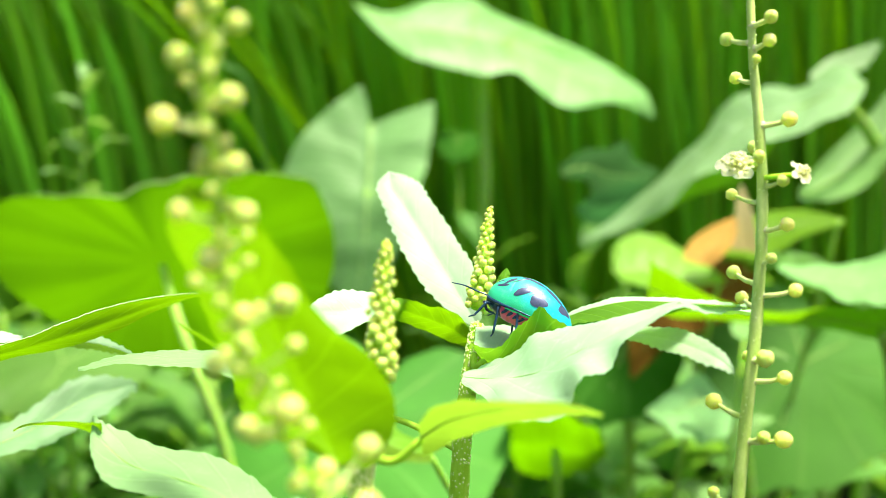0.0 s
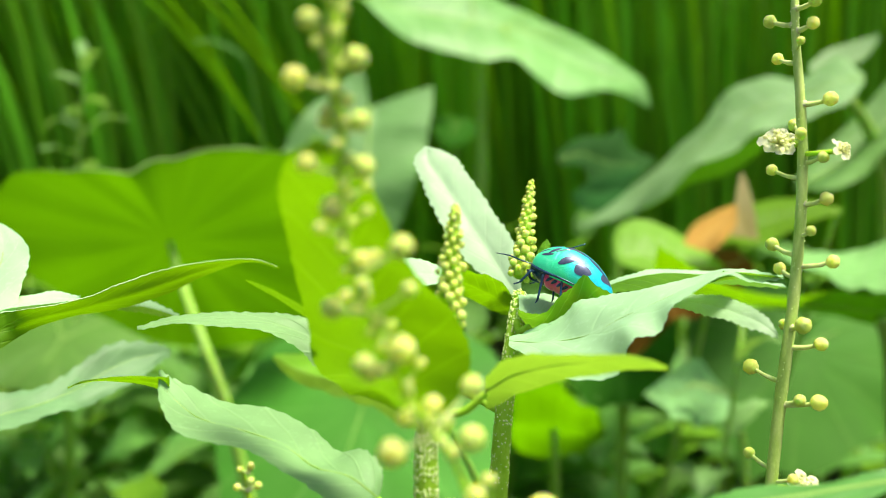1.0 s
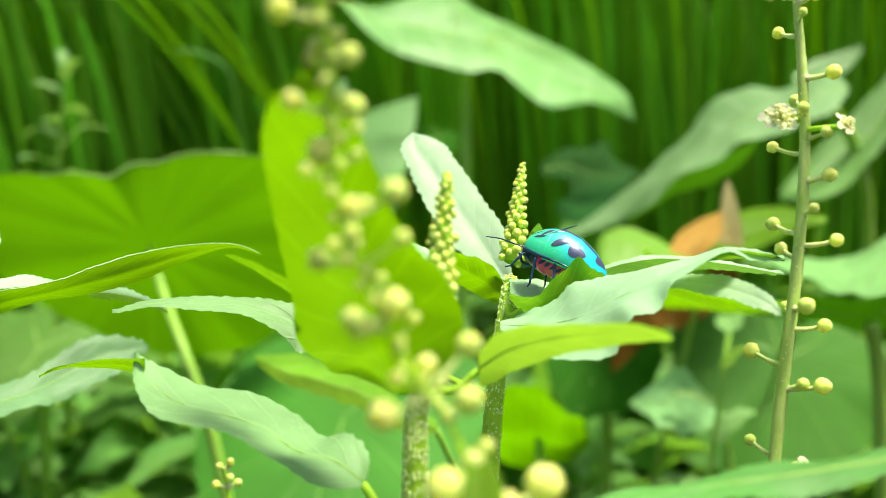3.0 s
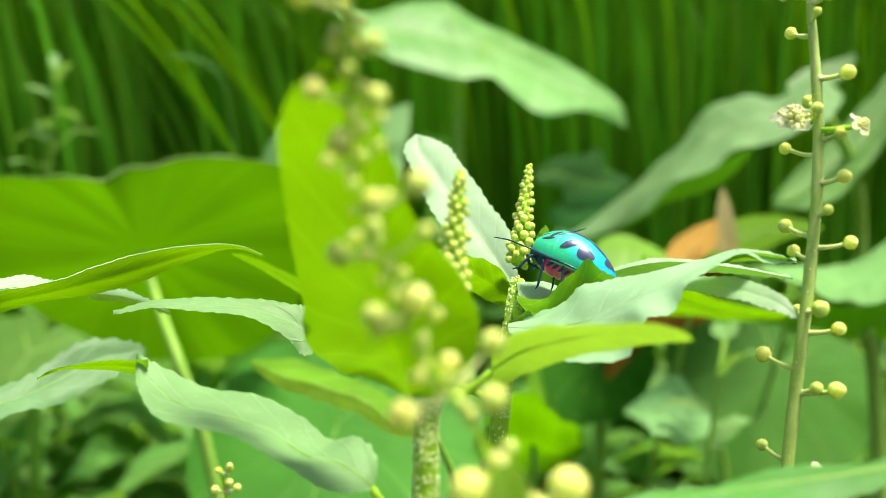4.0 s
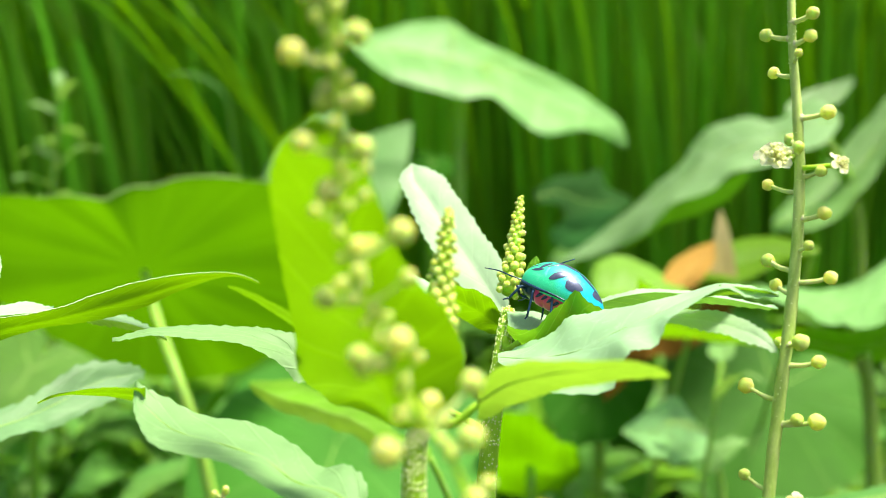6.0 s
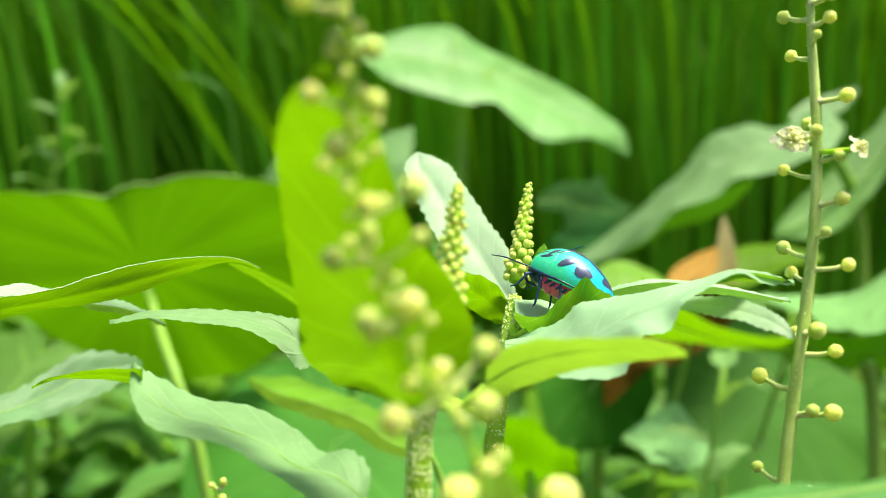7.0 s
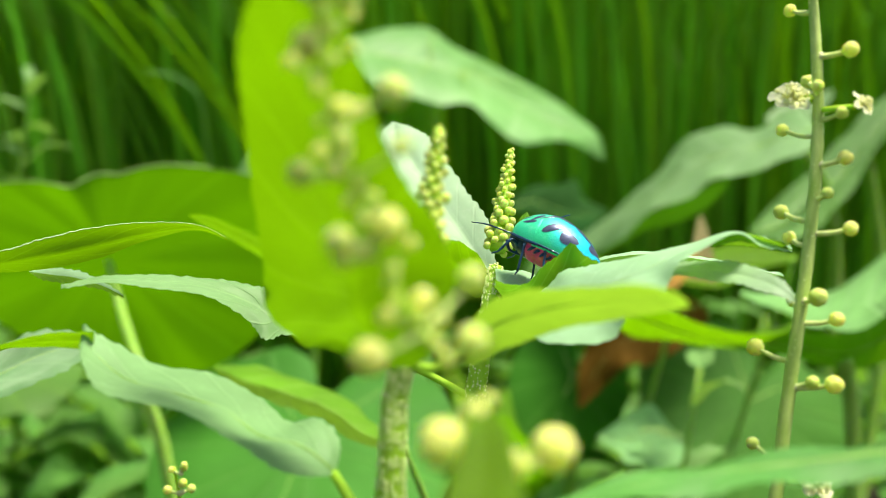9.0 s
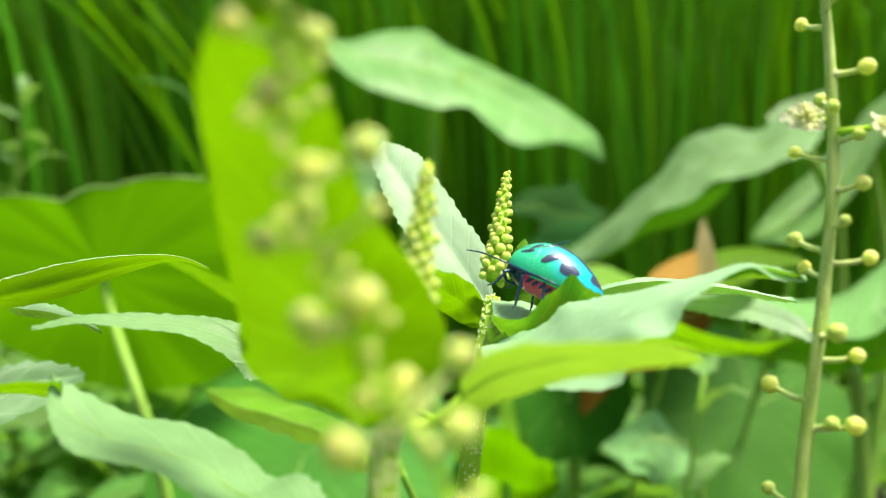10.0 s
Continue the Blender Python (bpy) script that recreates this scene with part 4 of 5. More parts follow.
# ---- croton plant that carries the insect ----
S = [(0.00699, 0.18900, 0.38800), (0.00619, 0.18600, 0.38369), (0.00499, 0.18300, 0.37640), (0.00396, 0.18100, 0.36651), (0.00314, 0.18000, 0.35231)]
S.append(down(S[-1], 0.01, 0.01))
plant = thing("croton_plant", S[-1], "croton plant with toothed leaves and a young flower spike", "plant", "croton plants")
stem = tube("stem", S, (0.0010, 0.0014, 0.0016, 0.0017, 0.0018, 0.0028), STEM, plant, sides=12, steps=50, knobs=0.12)
hairs(stem, S[:5], (0.0013, 0.0017), 800, 5, 0.00019)
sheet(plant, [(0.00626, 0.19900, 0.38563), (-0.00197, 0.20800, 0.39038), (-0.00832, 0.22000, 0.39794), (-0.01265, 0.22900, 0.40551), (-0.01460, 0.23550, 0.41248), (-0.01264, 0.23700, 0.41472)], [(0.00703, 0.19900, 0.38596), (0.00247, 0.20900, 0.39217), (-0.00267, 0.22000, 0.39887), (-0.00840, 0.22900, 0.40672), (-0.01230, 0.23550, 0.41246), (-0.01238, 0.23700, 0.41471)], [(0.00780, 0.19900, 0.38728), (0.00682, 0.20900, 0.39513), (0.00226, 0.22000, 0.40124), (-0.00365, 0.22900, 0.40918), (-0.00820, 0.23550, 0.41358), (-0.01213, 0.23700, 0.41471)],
      CROTON_FULL_LIGHT, teeth=0.0009, count=21, ripple=0.05, seed=1, label="toothed leaf standing upright, full light put into its pale colour")
sheet(plant, [(0.00752, 0.19560, 0.38276), (0.00520, 0.18800, 0.38814), (0.00239, 0.18500, 0.39094), (-0.00148, 0.18100, 0.39293), (-0.00763, 0.18400, 0.39370)], None, [(0.00712, 0.19940, 0.38112), (0.00427, 0.20100, 0.38170), (0.00052, 0.19700, 0.38382), (-0.00407, 0.19200, 0.38694), (-0.00830, 0.17900, 0.39110)], CROTON_LIME, teeth=0.0005, count=16, keel=0.02, ripple=0.05, seed=2)
sheet(plant, [(-0.00728, 0.18600, 0.39268), (-0.01165, 0.18400, 0.39454), (-0.01633, 0.18100, 0.39530), (-0.02009, 0.17600, 0.39478), (-0.02177, 0.17000, 0.39364)], None, [(-0.00788, 0.18000, 0.39112), (-0.01204, 0.17700, 0.39067), (-0.01643, 0.17300, 0.38946), (-0.01976, 0.17000, 0.39145), (-0.02162, 0.16900, 0.39342)], CROTON_SUNLIT, teeth=0.0007, count=12, keel=0.03, seed=3, label="upper side of a toothed leaf, painted pale as sunlit")
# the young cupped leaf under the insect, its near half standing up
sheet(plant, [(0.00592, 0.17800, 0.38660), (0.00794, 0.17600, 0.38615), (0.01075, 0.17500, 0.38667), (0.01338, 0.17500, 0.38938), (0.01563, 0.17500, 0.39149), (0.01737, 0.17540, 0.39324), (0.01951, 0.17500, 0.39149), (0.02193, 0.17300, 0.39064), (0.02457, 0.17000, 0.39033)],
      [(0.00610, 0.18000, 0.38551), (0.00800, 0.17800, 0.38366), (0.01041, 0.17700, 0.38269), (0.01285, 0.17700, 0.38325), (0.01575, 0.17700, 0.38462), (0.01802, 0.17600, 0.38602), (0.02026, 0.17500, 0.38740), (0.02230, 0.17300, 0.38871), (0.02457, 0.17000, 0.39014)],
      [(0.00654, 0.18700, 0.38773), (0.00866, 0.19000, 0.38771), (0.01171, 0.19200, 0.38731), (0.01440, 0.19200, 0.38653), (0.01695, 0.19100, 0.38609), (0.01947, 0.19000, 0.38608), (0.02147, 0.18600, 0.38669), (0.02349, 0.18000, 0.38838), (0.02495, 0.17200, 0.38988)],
      CROTON_FRESH, CROTON_SUNLIT, teeth=0.0005, count=18, ripple=0.05, seed=4, label="young leaf folded up beside the insect")
# the broad leaf that reaches to one side, painted pale as sunlit, its tip bent over
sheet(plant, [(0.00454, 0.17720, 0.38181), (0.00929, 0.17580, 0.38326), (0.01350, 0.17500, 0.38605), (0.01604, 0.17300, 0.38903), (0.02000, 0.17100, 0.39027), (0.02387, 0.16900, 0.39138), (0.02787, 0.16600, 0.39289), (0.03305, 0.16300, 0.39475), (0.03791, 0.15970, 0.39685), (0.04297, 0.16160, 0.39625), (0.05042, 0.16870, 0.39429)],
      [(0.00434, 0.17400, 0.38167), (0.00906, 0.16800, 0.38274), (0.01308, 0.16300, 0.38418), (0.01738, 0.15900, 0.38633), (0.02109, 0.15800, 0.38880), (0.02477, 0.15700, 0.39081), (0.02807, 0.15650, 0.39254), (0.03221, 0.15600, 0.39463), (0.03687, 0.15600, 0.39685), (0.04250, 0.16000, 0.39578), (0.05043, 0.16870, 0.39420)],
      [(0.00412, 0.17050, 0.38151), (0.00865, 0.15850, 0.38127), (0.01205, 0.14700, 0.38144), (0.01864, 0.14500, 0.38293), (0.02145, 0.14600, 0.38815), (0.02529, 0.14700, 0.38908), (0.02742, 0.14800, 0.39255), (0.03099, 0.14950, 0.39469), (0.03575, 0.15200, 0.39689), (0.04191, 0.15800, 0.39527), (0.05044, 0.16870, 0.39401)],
      CROTON_SUNLIT, teeth=0.0013, count=24, ripple=0.03, cup=0.05, rib=0.00008, seed=5, steps=130, label="broad toothed leaf with a bent tip, painted pale as sunlit")
sheet(plant, [(0.03689, 0.15610, 0.39701), (0.03948, 0.15600, 0.39683), (0.04350, 0.15900, 0.39618), (0.05042, 0.16870, 0.39429)], None, [(0.03444, 0.15790, 0.39465), (0.03956, 0.16200, 0.39485), (0.04457, 0.16500, 0.39446), (0.05044, 0.16870, 0.39401)], CROTON_FRESH, teeth=0.0003, count=12, keel=0.0, seed=10, label="underside of the bent leaf tip")
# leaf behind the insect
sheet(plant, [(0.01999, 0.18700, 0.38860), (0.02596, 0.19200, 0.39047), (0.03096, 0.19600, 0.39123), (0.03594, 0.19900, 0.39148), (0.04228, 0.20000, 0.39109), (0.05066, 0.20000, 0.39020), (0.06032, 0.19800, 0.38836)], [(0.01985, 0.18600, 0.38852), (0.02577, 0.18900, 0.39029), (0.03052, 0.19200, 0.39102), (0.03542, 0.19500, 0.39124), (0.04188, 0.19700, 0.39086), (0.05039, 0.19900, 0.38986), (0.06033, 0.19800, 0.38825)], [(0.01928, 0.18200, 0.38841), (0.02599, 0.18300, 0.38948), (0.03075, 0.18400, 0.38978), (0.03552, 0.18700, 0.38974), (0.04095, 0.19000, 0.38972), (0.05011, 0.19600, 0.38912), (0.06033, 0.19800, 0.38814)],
      CROTON_SUNLIT, CROTON_LIME, teeth=0.0014, count=20, cup=0.02, seed=6)
sheet(plant, [(0.02984, 0.16900, 0.39020), (0.03339, 0.16300, 0.39211), (0.03689, 0.15800, 0.39282), (0.03956, 0.15300, 0.39228), (0.04151, 0.14900, 0.39123), (0.04284, 0.14610, 0.38890)], None, [(0.02983, 0.16700, 0.38984), (0.03158, 0.16100, 0.39025), (0.03432, 0.15500, 0.39012), (0.03698, 0.15000, 0.39013), (0.04003, 0.14700, 0.38944), (0.04285, 0.14610, 0.38850)], CROTON_SUNLIT, teeth=0.0007, count=16, ripple=0.05, keel=0.04, seed=7)
tube("leaf_stalk", [S[2], (0.01185, 0.17600, 0.38072), (0.02970, 0.16800, 0.39002)], (0.0005, 0.0004), STEM, plant, sides=6, steps=8)
tube("leaf_stalk", [S[1], (0.00672, 0.18000, 0.38210), (0.00848, 0.17800, 0.38397)], (0.0007, 0.0006), STEM, plant, sides=8, steps=8)
sheet(plant, [(-0.01249, 0.19000, 0.37235), (-0.02131, 0.19000, 0.37581), (-0.02858, 0.18900, 0.37922), (-0.03062, 0.18800, 0.38233), (-0.03340, 0.18800, 0.38274), (-0.04014, 0.18700, 0.38373), (-0.04923, 0.18400, 0.38443), (-0.05698, 0.18100, 0.38405), (-0.06299, 0.17800, 0.38249)], None,
      [(-0.01276, 0.18800, 0.37107), (-0.02098, 0.18700, 0.37365), (-0.02812, 0.18400, 0.37538), (-0.03092, 0.18100, 0.37512), (-0.03347, 0.18200, 0.37773), (-0.03995, 0.18100, 0.38139), (-0.04803, 0.17900, 0.38267), (-0.05613, 0.17800, 0.38331), (-0.06298, 0.17800, 0.38230)],
      CROTON_MID, teeth=0.0010, count=26, ripple=0.07, keel=0.03, seed=23, label="long narrow toothed leaf, twisted near its base")
tube("leaf_stalk", [S[3], (-0.00596, 0.18700, 0.37014), (-0.01262, 0.18900, 0.37165)], (0.0007, 0.0005), STEM, plant, sides=8, steps=8)
leaf(plant, [(0.00642, 0.17600, 0.38177), (0.01037, 0.17200, 0.38353), (0.01346, 0.17000, 0.38413)], 0.0045, (0, -0.6, 0.8), CROTON_SUNLIT, "ovate", 10, seed=8, rib=0, teeth=0.08)
spike(plant, (0.00718, 0.19000, 0.39084), (0.00960, 0.20080, 0.40850), 0.0020, 84, 3, 0.00066)
leaf(plant, [(0.01064, 0.19400, 0.39286), (0.01194, 0.19500, 0.39528), (0.01260, 0.19600, 0.39759)], 0.0032, (0.4, -0.8, 0.3), CROTON_FRESH, "ovate", 20, seed=9, teeth=0.02, rib=0)

# ---- tall raceme with round buds ----
S = [(0.05034, 0.17250, 0.45455), (0.05027, 0.17000, 0.44380), (0.05032, 0.16800, 0.43420), (0.05083, 0.16600, 0.42472), (0.05121, 0.16450, 0.41534), (0.05094, 0.16300, 0.40602), (0.05038, 0.16200, 0.39857), (0.04979, 0.16120, 0.39112), (0.04879, 0.16000, 0.38376), (0.04769, 0.15880, 0.37453), (0.04640, 0.15720, 0.36259)]
S.append(down(S[-1], -0.02, 0.02))
plant = thing("croton_plant", S[-1], "tall bare croton flower stalk with stalked round buds", "plant", "croton plants")
raceme = tube("raceme", S, (0.00045, 0.0006, 0.00068, 0.0008, 0.00085, 0.0009, 0.0009, 0.00095, 0.00095, 0.001, 0.001, 0.0024), RACHIS, plant, sides=12, steps=70, knobs=0.12)
hairs(raceme, S[1:10], (0.0007, 0.001), 130, 8, 0.00011)
STALK_LINE = along(S[:11], 260)
# buds: millimetres across, above the ground, and their radius; those on the further side, then those on the nearer one
FURTHER = [(47.29, 437.35, 1.11), (48.84, 431.15, 1.01), (51.24, 420.05, 1.09), (47.75, 412.5, 0.99), (48.03, 400.03, 1.16), (48.9, 396.22, 1.07), (49.94, 386.81, 0.97), (44.56, 379.63, 1.32), (43.99, 365.74, 0.96), (49.15, 448.68, 1.02), (49.15, 455.54, 0.93)]
NEARER = [(52.18, 440.02, 1.06), (52.08, 436.49, 1.06), (49.66, 433.49, 0.7), (54.73, 424.29, 1.22), (50.19, 418.7, 0.95), (53.85, 408.37, 1.12), (51.63, 403.21, 0.86), (55.39, 398.24, 1.11), (50.22, 388.26, 1.35), (53.33, 385.21, 1.1), (50.19, 376.13, 1.0), (52.75, 376.16, 1.34), (53.6, 414.97, 0.95), (49.16, 363.62, 0.91), (51.65, 450.19, 0.98)]
for side, row in ((0.0045, FURTHER), (-0.0035, NEARER)):
    for k, (x, z, r) in enumerate(row):
        x, z, r = x / 1000, z / 1000, r / 1000
        at = Vector((x, 0.1615 + 0.14 * (z - 0.39) + side + 0.0008 * math.sin(k * 2.1), z))
        foot = min(STALK_LINE, key=lambda q: abs(q.z - at.z + 0.0011))
        stalked_bud(raceme, foot, at, r, k)
flower(raceme, (0.05074, 0.16500, 0.41702), (0.04787, 0.16600, 0.41697), 0.0025, 1, (-0.3, -0.7, 0.62))
flower(raceme, (0.05142, 0.16350, 0.41536), (0.05565, 0.16000, 0.41595), 0.0015, 2, (0.5, -0.6, 0.5))
flower(raceme, (0.04737, 0.15700, 0.36153), (0.05144, 0.15650, 0.36152), 0.0022, 3, (0.2, -0.7, 0.62))

# ---- croton plant with broad leaves, nearer ----
S = [(-0.00830, 0.13550, 0.38000), (-0.00911, 0.13600, 0.37546), (-0.00911, 0.13550, 0.36953), (-0.00904, 0.13500, 0.36210)]
S.append(down(S[-1], 0.0, 0.01))
plant = thing("croton_plant", S[-1], "croton plant with long toothed leaves and a scaly pale stem", "plant", "croton plants")
stem = tube("stem", S, (0.0012, 0.0016, 0.0017, 0.0018, 0.003), STEM, plant, sides=12, steps=40, knobs=0.1)
hairs(stem, S[:4], (0.0014, 0.0018), 900, 15, 0.00018)
sheet(plant, [(-0.01153, 0.13200, 0.37949), (-0.01744, 0.13700, 0.38097), (-0.02205, 0.14000, 0.38077), (-0.02425, 0.13900, 0.38366), (-0.02490, 0.13200, 0.39150), (-0.02536, 0.12000, 0.40232), (-0.02481, 0.11000, 0.40893), (-0.02326, 0.10000, 0.41409), (-0.02058, 0.09300, 0.41667), (-0.01815, 0.08900, 0.41801)],
      [(-0.01144, 0.13100, 0.38004), (-0.01259, 0.12800, 0.38408), (-0.01348, 0.12600, 0.38712), (-0.01443, 0.12300, 0.39152), (-0.01534, 0.12000, 0.39570), (-0.01630, 0.11400, 0.40162), (-0.01708, 0.10800, 0.40750), (-0.01757, 0.10100, 0.41208), (-0.01791, 0.09400, 0.41547), (-0.01810, 0.08900, 0.41801)],
      [(-0.01125, 0.13000, 0.37988), (-0.00641, 0.12500, 0.38210), (-0.00361, 0.12200, 0.38749), (-0.00355, 0.12000, 0.39204), (-0.00560, 0.11700, 0.39672), (-0.00864, 0.11300, 0.40081), (-0.01132, 0.10900, 0.40491), (-0.01338, 0.10300, 0.41082), (-0.01545, 0.09500, 0.41572), (-0.01805, 0.08900, 0.41801)],
      CROTON_LIME, teeth=0.0005, count=26, ripple=0.06, cup=0.05, seed=21, steps=120, label="broad upright leaf with sun glowing through it")
# long leaf below, from its stalk to its bent tip
sheet(plant, [(-0.01597, 0.14120, 0.36540), (-0.01611, 0.14370, 0.36790), (-0.01903, 0.14700, 0.37003), (-0.02293, 0.15000, 0.36863), (-0.02829, 0.15400, 0.37125), (-0.03534, 0.15700, 0.37340), (-0.04398, 0.15900, 0.37425), (-0.05046, 0.15800, 0.37792), (-0.05337, 0.15800, 0.37922)], None,
      [(-0.01649, 0.13780, 0.36523), (-0.01922, 0.13580, 0.36550), (-0.02284, 0.13600, 0.36667), (-0.02819, 0.13800, 0.36861), (-0.03387, 0.14100, 0.37087), (-0.04117, 0.14400, 0.37157), (-0.04763, 0.14700, 0.37301), (-0.05145, 0.15200, 0.37525), (-0.05346, 0.15800, 0.37773)],
      CROTON_MID, teeth=0.0010, count=20, ripple=0.05, keel=0.05, cup=0.02, rib=0.00022, seed=22, label="long toothed leaf with a pale midrib")
sheet(plant, [(-0.05100, 0.15550, 0.37865), (-0.05677, 0.16000, 0.37785), (-0.06617, 0.17000, 0.37492), (-0.07442, 0.18000, 0.37155), (-0.08137, 0.19200, 0.36752)], None, [(-0.05114, 0.15650, 0.37608), (-0.05871, 0.16800, 0.37431), (-0.06877, 0.17900, 0.37219), (-0.07731, 0.18900, 0.36928), (-0.08137, 0.19200, 0.36731)], CROTON_LIME, teeth=0.0005, count=12, keel=0.02, seed=26, label="bent tip of the long leaf")
tube("leaf_stalk", [S[2], (-0.01181, 0.13700, 0.36001), (-0.01644, 0.13950, 0.36515)], (0.0009, 0.0006), STEM, plant, sides=8, steps=10)
sheet(plant, [(-0.03722, 0.14880, 0.39578), (-0.03320, 0.14200, 0.39593), (-0.02895, 0.13800, 0.39486), (-0.02526, 0.13400, 0.39348), (-0.02339, 0.13500, 0.39092)], None, [(-0.03741, 0.15020, 0.39553), (-0.03478, 0.14900, 0.39444), (-0.03029, 0.14500, 0.39277), (-0.02640, 0.14100, 0.39119), (-0.02337, 0.13500, 0.39056)], CROTON_LIME, teeth=0.0003, count=10, keel=0.05, seed=24)
sheet(plant, [(-0.00111, 0.13120, 0.38523), (0.00197, 0.12520, 0.38957), (0.00578, 0.12200, 0.39086), (0.01062, 0.11800, 0.39155), (0.01509, 0.11400, 0.39243), (0.01767, 0.11400, 0.39198), (0.02056, 0.11680, 0.39043)], [(-0.00096, 0.13300, 0.38298), (0.00244, 0.13000, 0.38593), (0.00642, 0.12700, 0.38792), (0.01144, 0.12300, 0.38951), (0.01623, 0.11950, 0.39062), (0.01859, 0.11800, 0.39062), (0.02057, 0.11680, 0.39036)], [(-0.00079, 0.13480, 0.38014), (0.00293, 0.13480, 0.38177), (0.00707, 0.13200, 0.38430), (0.01230, 0.12800, 0.38680), (0.01740, 0.12500, 0.38816), (0.01941, 0.12150, 0.38910), (0.02057, 0.11680, 0.39023)],
      CROTON_SUNNY, teeth=0.0005, count=22, ripple=0.05, rib=0.0002, seed=41, label="long bright leaf seen from below")
tube("leaf_stalk", [S[0], (-0.00457, 0.13400, 0.37962), (-0.00095, 0.13300, 0.38268)], (0.0007, 0.0005), STEM, plant, sides=8, steps=8)
spike(plant, (-0.00650, 0.13400, 0.39086), (-0.00540, 0.13820, 0.40820), 0.0020, 76, 6, 0.00065)
tube("spike_stalk", [S[0], (-0.00494, 0.13400, 0.38619), (-0.00650, 0.13400, 0.39086)], (0.0008, 0.0007), STEM, plant, sides=8, steps=8)

# ---- croton plant at the side, leaves reaching in ----
B = (-0.11832, 0.20500, 0.35394)
plant = thing("croton_plant", down(B, -0.02, 0.0), "croton plant whose toothed leaves reach in from one side", "plant", "croton plants")
tube("stem", [(-0.09838, 0.17200, 0.38550), (-0.10322, 0.18000, 0.37421), B, down(B, -0.02, 0.0)], (0.001, 0.0014, 0.0025), STEM, plant, sides=10, steps=20)
sheet(plant, [(-0.09176, 0.16000, 0.38288), (-0.08850, 0.17620, 0.38468), (-0.08003, 0.17680, 0.38610), (-0.07371, 0.18000, 0.38713), (-0.06879, 0.18400, 0.38900), (-0.06243, 0.19000, 0.39100), (-0.05447, 0.19600, 0.39223), (-0.04576, 0.20360, 0.39174), (-0.04244, 0.20940, 0.38944)], None, [(-0.09445, 0.16500, 0.37644), (-0.08749, 0.17380, 0.37875), (-0.08184, 0.18120, 0.38193), (-0.07615, 0.18500, 0.38324), (-0.07044, 0.18900, 0.38376), (-0.06412, 0.19600, 0.38502), (-0.05633, 0.20400, 0.38849), (-0.04682, 0.20940, 0.39059), (-0.04243, 0.20940, 0.38920)],
      CROTON_LIME, teeth=0.0005, count=34, ripple=0.04, rim=0.00006, keel=0.05, seed=31, label="long leaf with a thin rolled margin and a pale highlight tube")
sheet(plant, [(-0.10109, 0.18000, 0.38382), (-0.09369, 0.19000, 0.38523), (-0.08744, 0.19000, 0.38624), (-0.08223, 0.19000, 0.38690), (-0.07645, 0.18700, 0.38627)], None, [(-0.09700, 0.17200, 0.38362), (-0.09058, 0.18300, 0.38417), (-0.08496, 0.18400, 0.38520), (-0.08081, 0.18500, 0.38559), (-0.07646, 0.18700, 0.38596)], CROTON_SUNLIT, teeth=0.0007, count=14, seed=35)
sheet(plant, [(-0.08161, 0.21600, 0.38113), (-0.07695, 0.21400, 0.38175), (-0.07104, 0.21100, 0.38160), (-0.06576, 0.20800, 0.38044), (-0.06034, 0.20500, 0.37816)], None, [(-0.08068, 0.21400, 0.38060), (-0.07732, 0.21200, 0.37980), (-0.07090, 0.20900, 0.37972), (-0.06542, 0.20700, 0.37910), (-0.06033, 0.20500, 0.37805)], CROTON_SUNLIT, CROTON_LIME, teeth=0.0007, count=12, seed=37)
sheet(plant, [(-0.12537, 0.21500, 0.35534), (-0.11412, 0.23500, 0.35464), (-0.10510, 0.24000, 0.35547), (-0.10008, 0.24800, 0.35896), (-0.09385, 0.25600, 0.36295), (-0.08503, 0.26200, 0.36179), (-0.08115, 0.26420, 0.35956)], None, [(-0.12008, 0.20500, 0.35040), (-0.10973, 0.22500, 0.34816), (-0.10152, 0.23100, 0.35053), (-0.09517, 0.24000, 0.35084), (-0.08841, 0.25000, 0.35365), (-0.08385, 0.25800, 0.35662), (-0.08115, 0.26420, 0.35882)], CROTON_COOL, teeth=0.0014, count=13, ripple=0.1, keel=0.06, rib=0.0002, seed=32)
leaf(plant, [(-0.09249, 0.17384, 0.37671), (-0.09415, 0.18485, 0.38502), (-0.09710, 0.20081, 0.39269), (-0.10304, 0.21341, 0.39780)], 0.013, (0.15, -0.6, 0.8), CROTON_SUNLIT, "ovate", 8, count=14, seed=33, rib=0.0002, teeth=0.08)

# ---- small raceme low down ----
S = [(-0.05415, 0.22540, 0.34056), (-0.05245, 0.22481, 0.33288), (-0.05158, 0.22412, 0.32334), (-0.05072, 0.22342, 0.31381)]
S.append(down(S[-1]))
plant = thing("croton_plant", S[-1], "slender young flower stalk with small yellow buds", "plant", "croton plants")
raceme = tube("raceme", S, (0.0003, 0.0006, 0.0014), RACHIS_LIME, plant, sides=8, steps=24)
for k, (x, y, r) in enumerate(((361, 734, 7), (339, 740, 6), (361, 760, 8), (335, 774, 8), (374, 772, 8), (343, 817, 11), (386, 810, 7), (345, 878, 8), (385, 873, 8), (362, 728, 6))):
    o = Vector((-0.05281, 0.22482, 0.33286))
    at = o + Vector(((x - 355) / 1842 * 0.22, 0.0006 * math.sin(k * 2), -(y - 800) / 1842 * 0.22))
    foot = o + Vector((0.0003, 0, -(y + 6 - 800) / 1842 * 0.22))
    stalked_bud(raceme, foot, at, r / 1842 * 0.22, k)

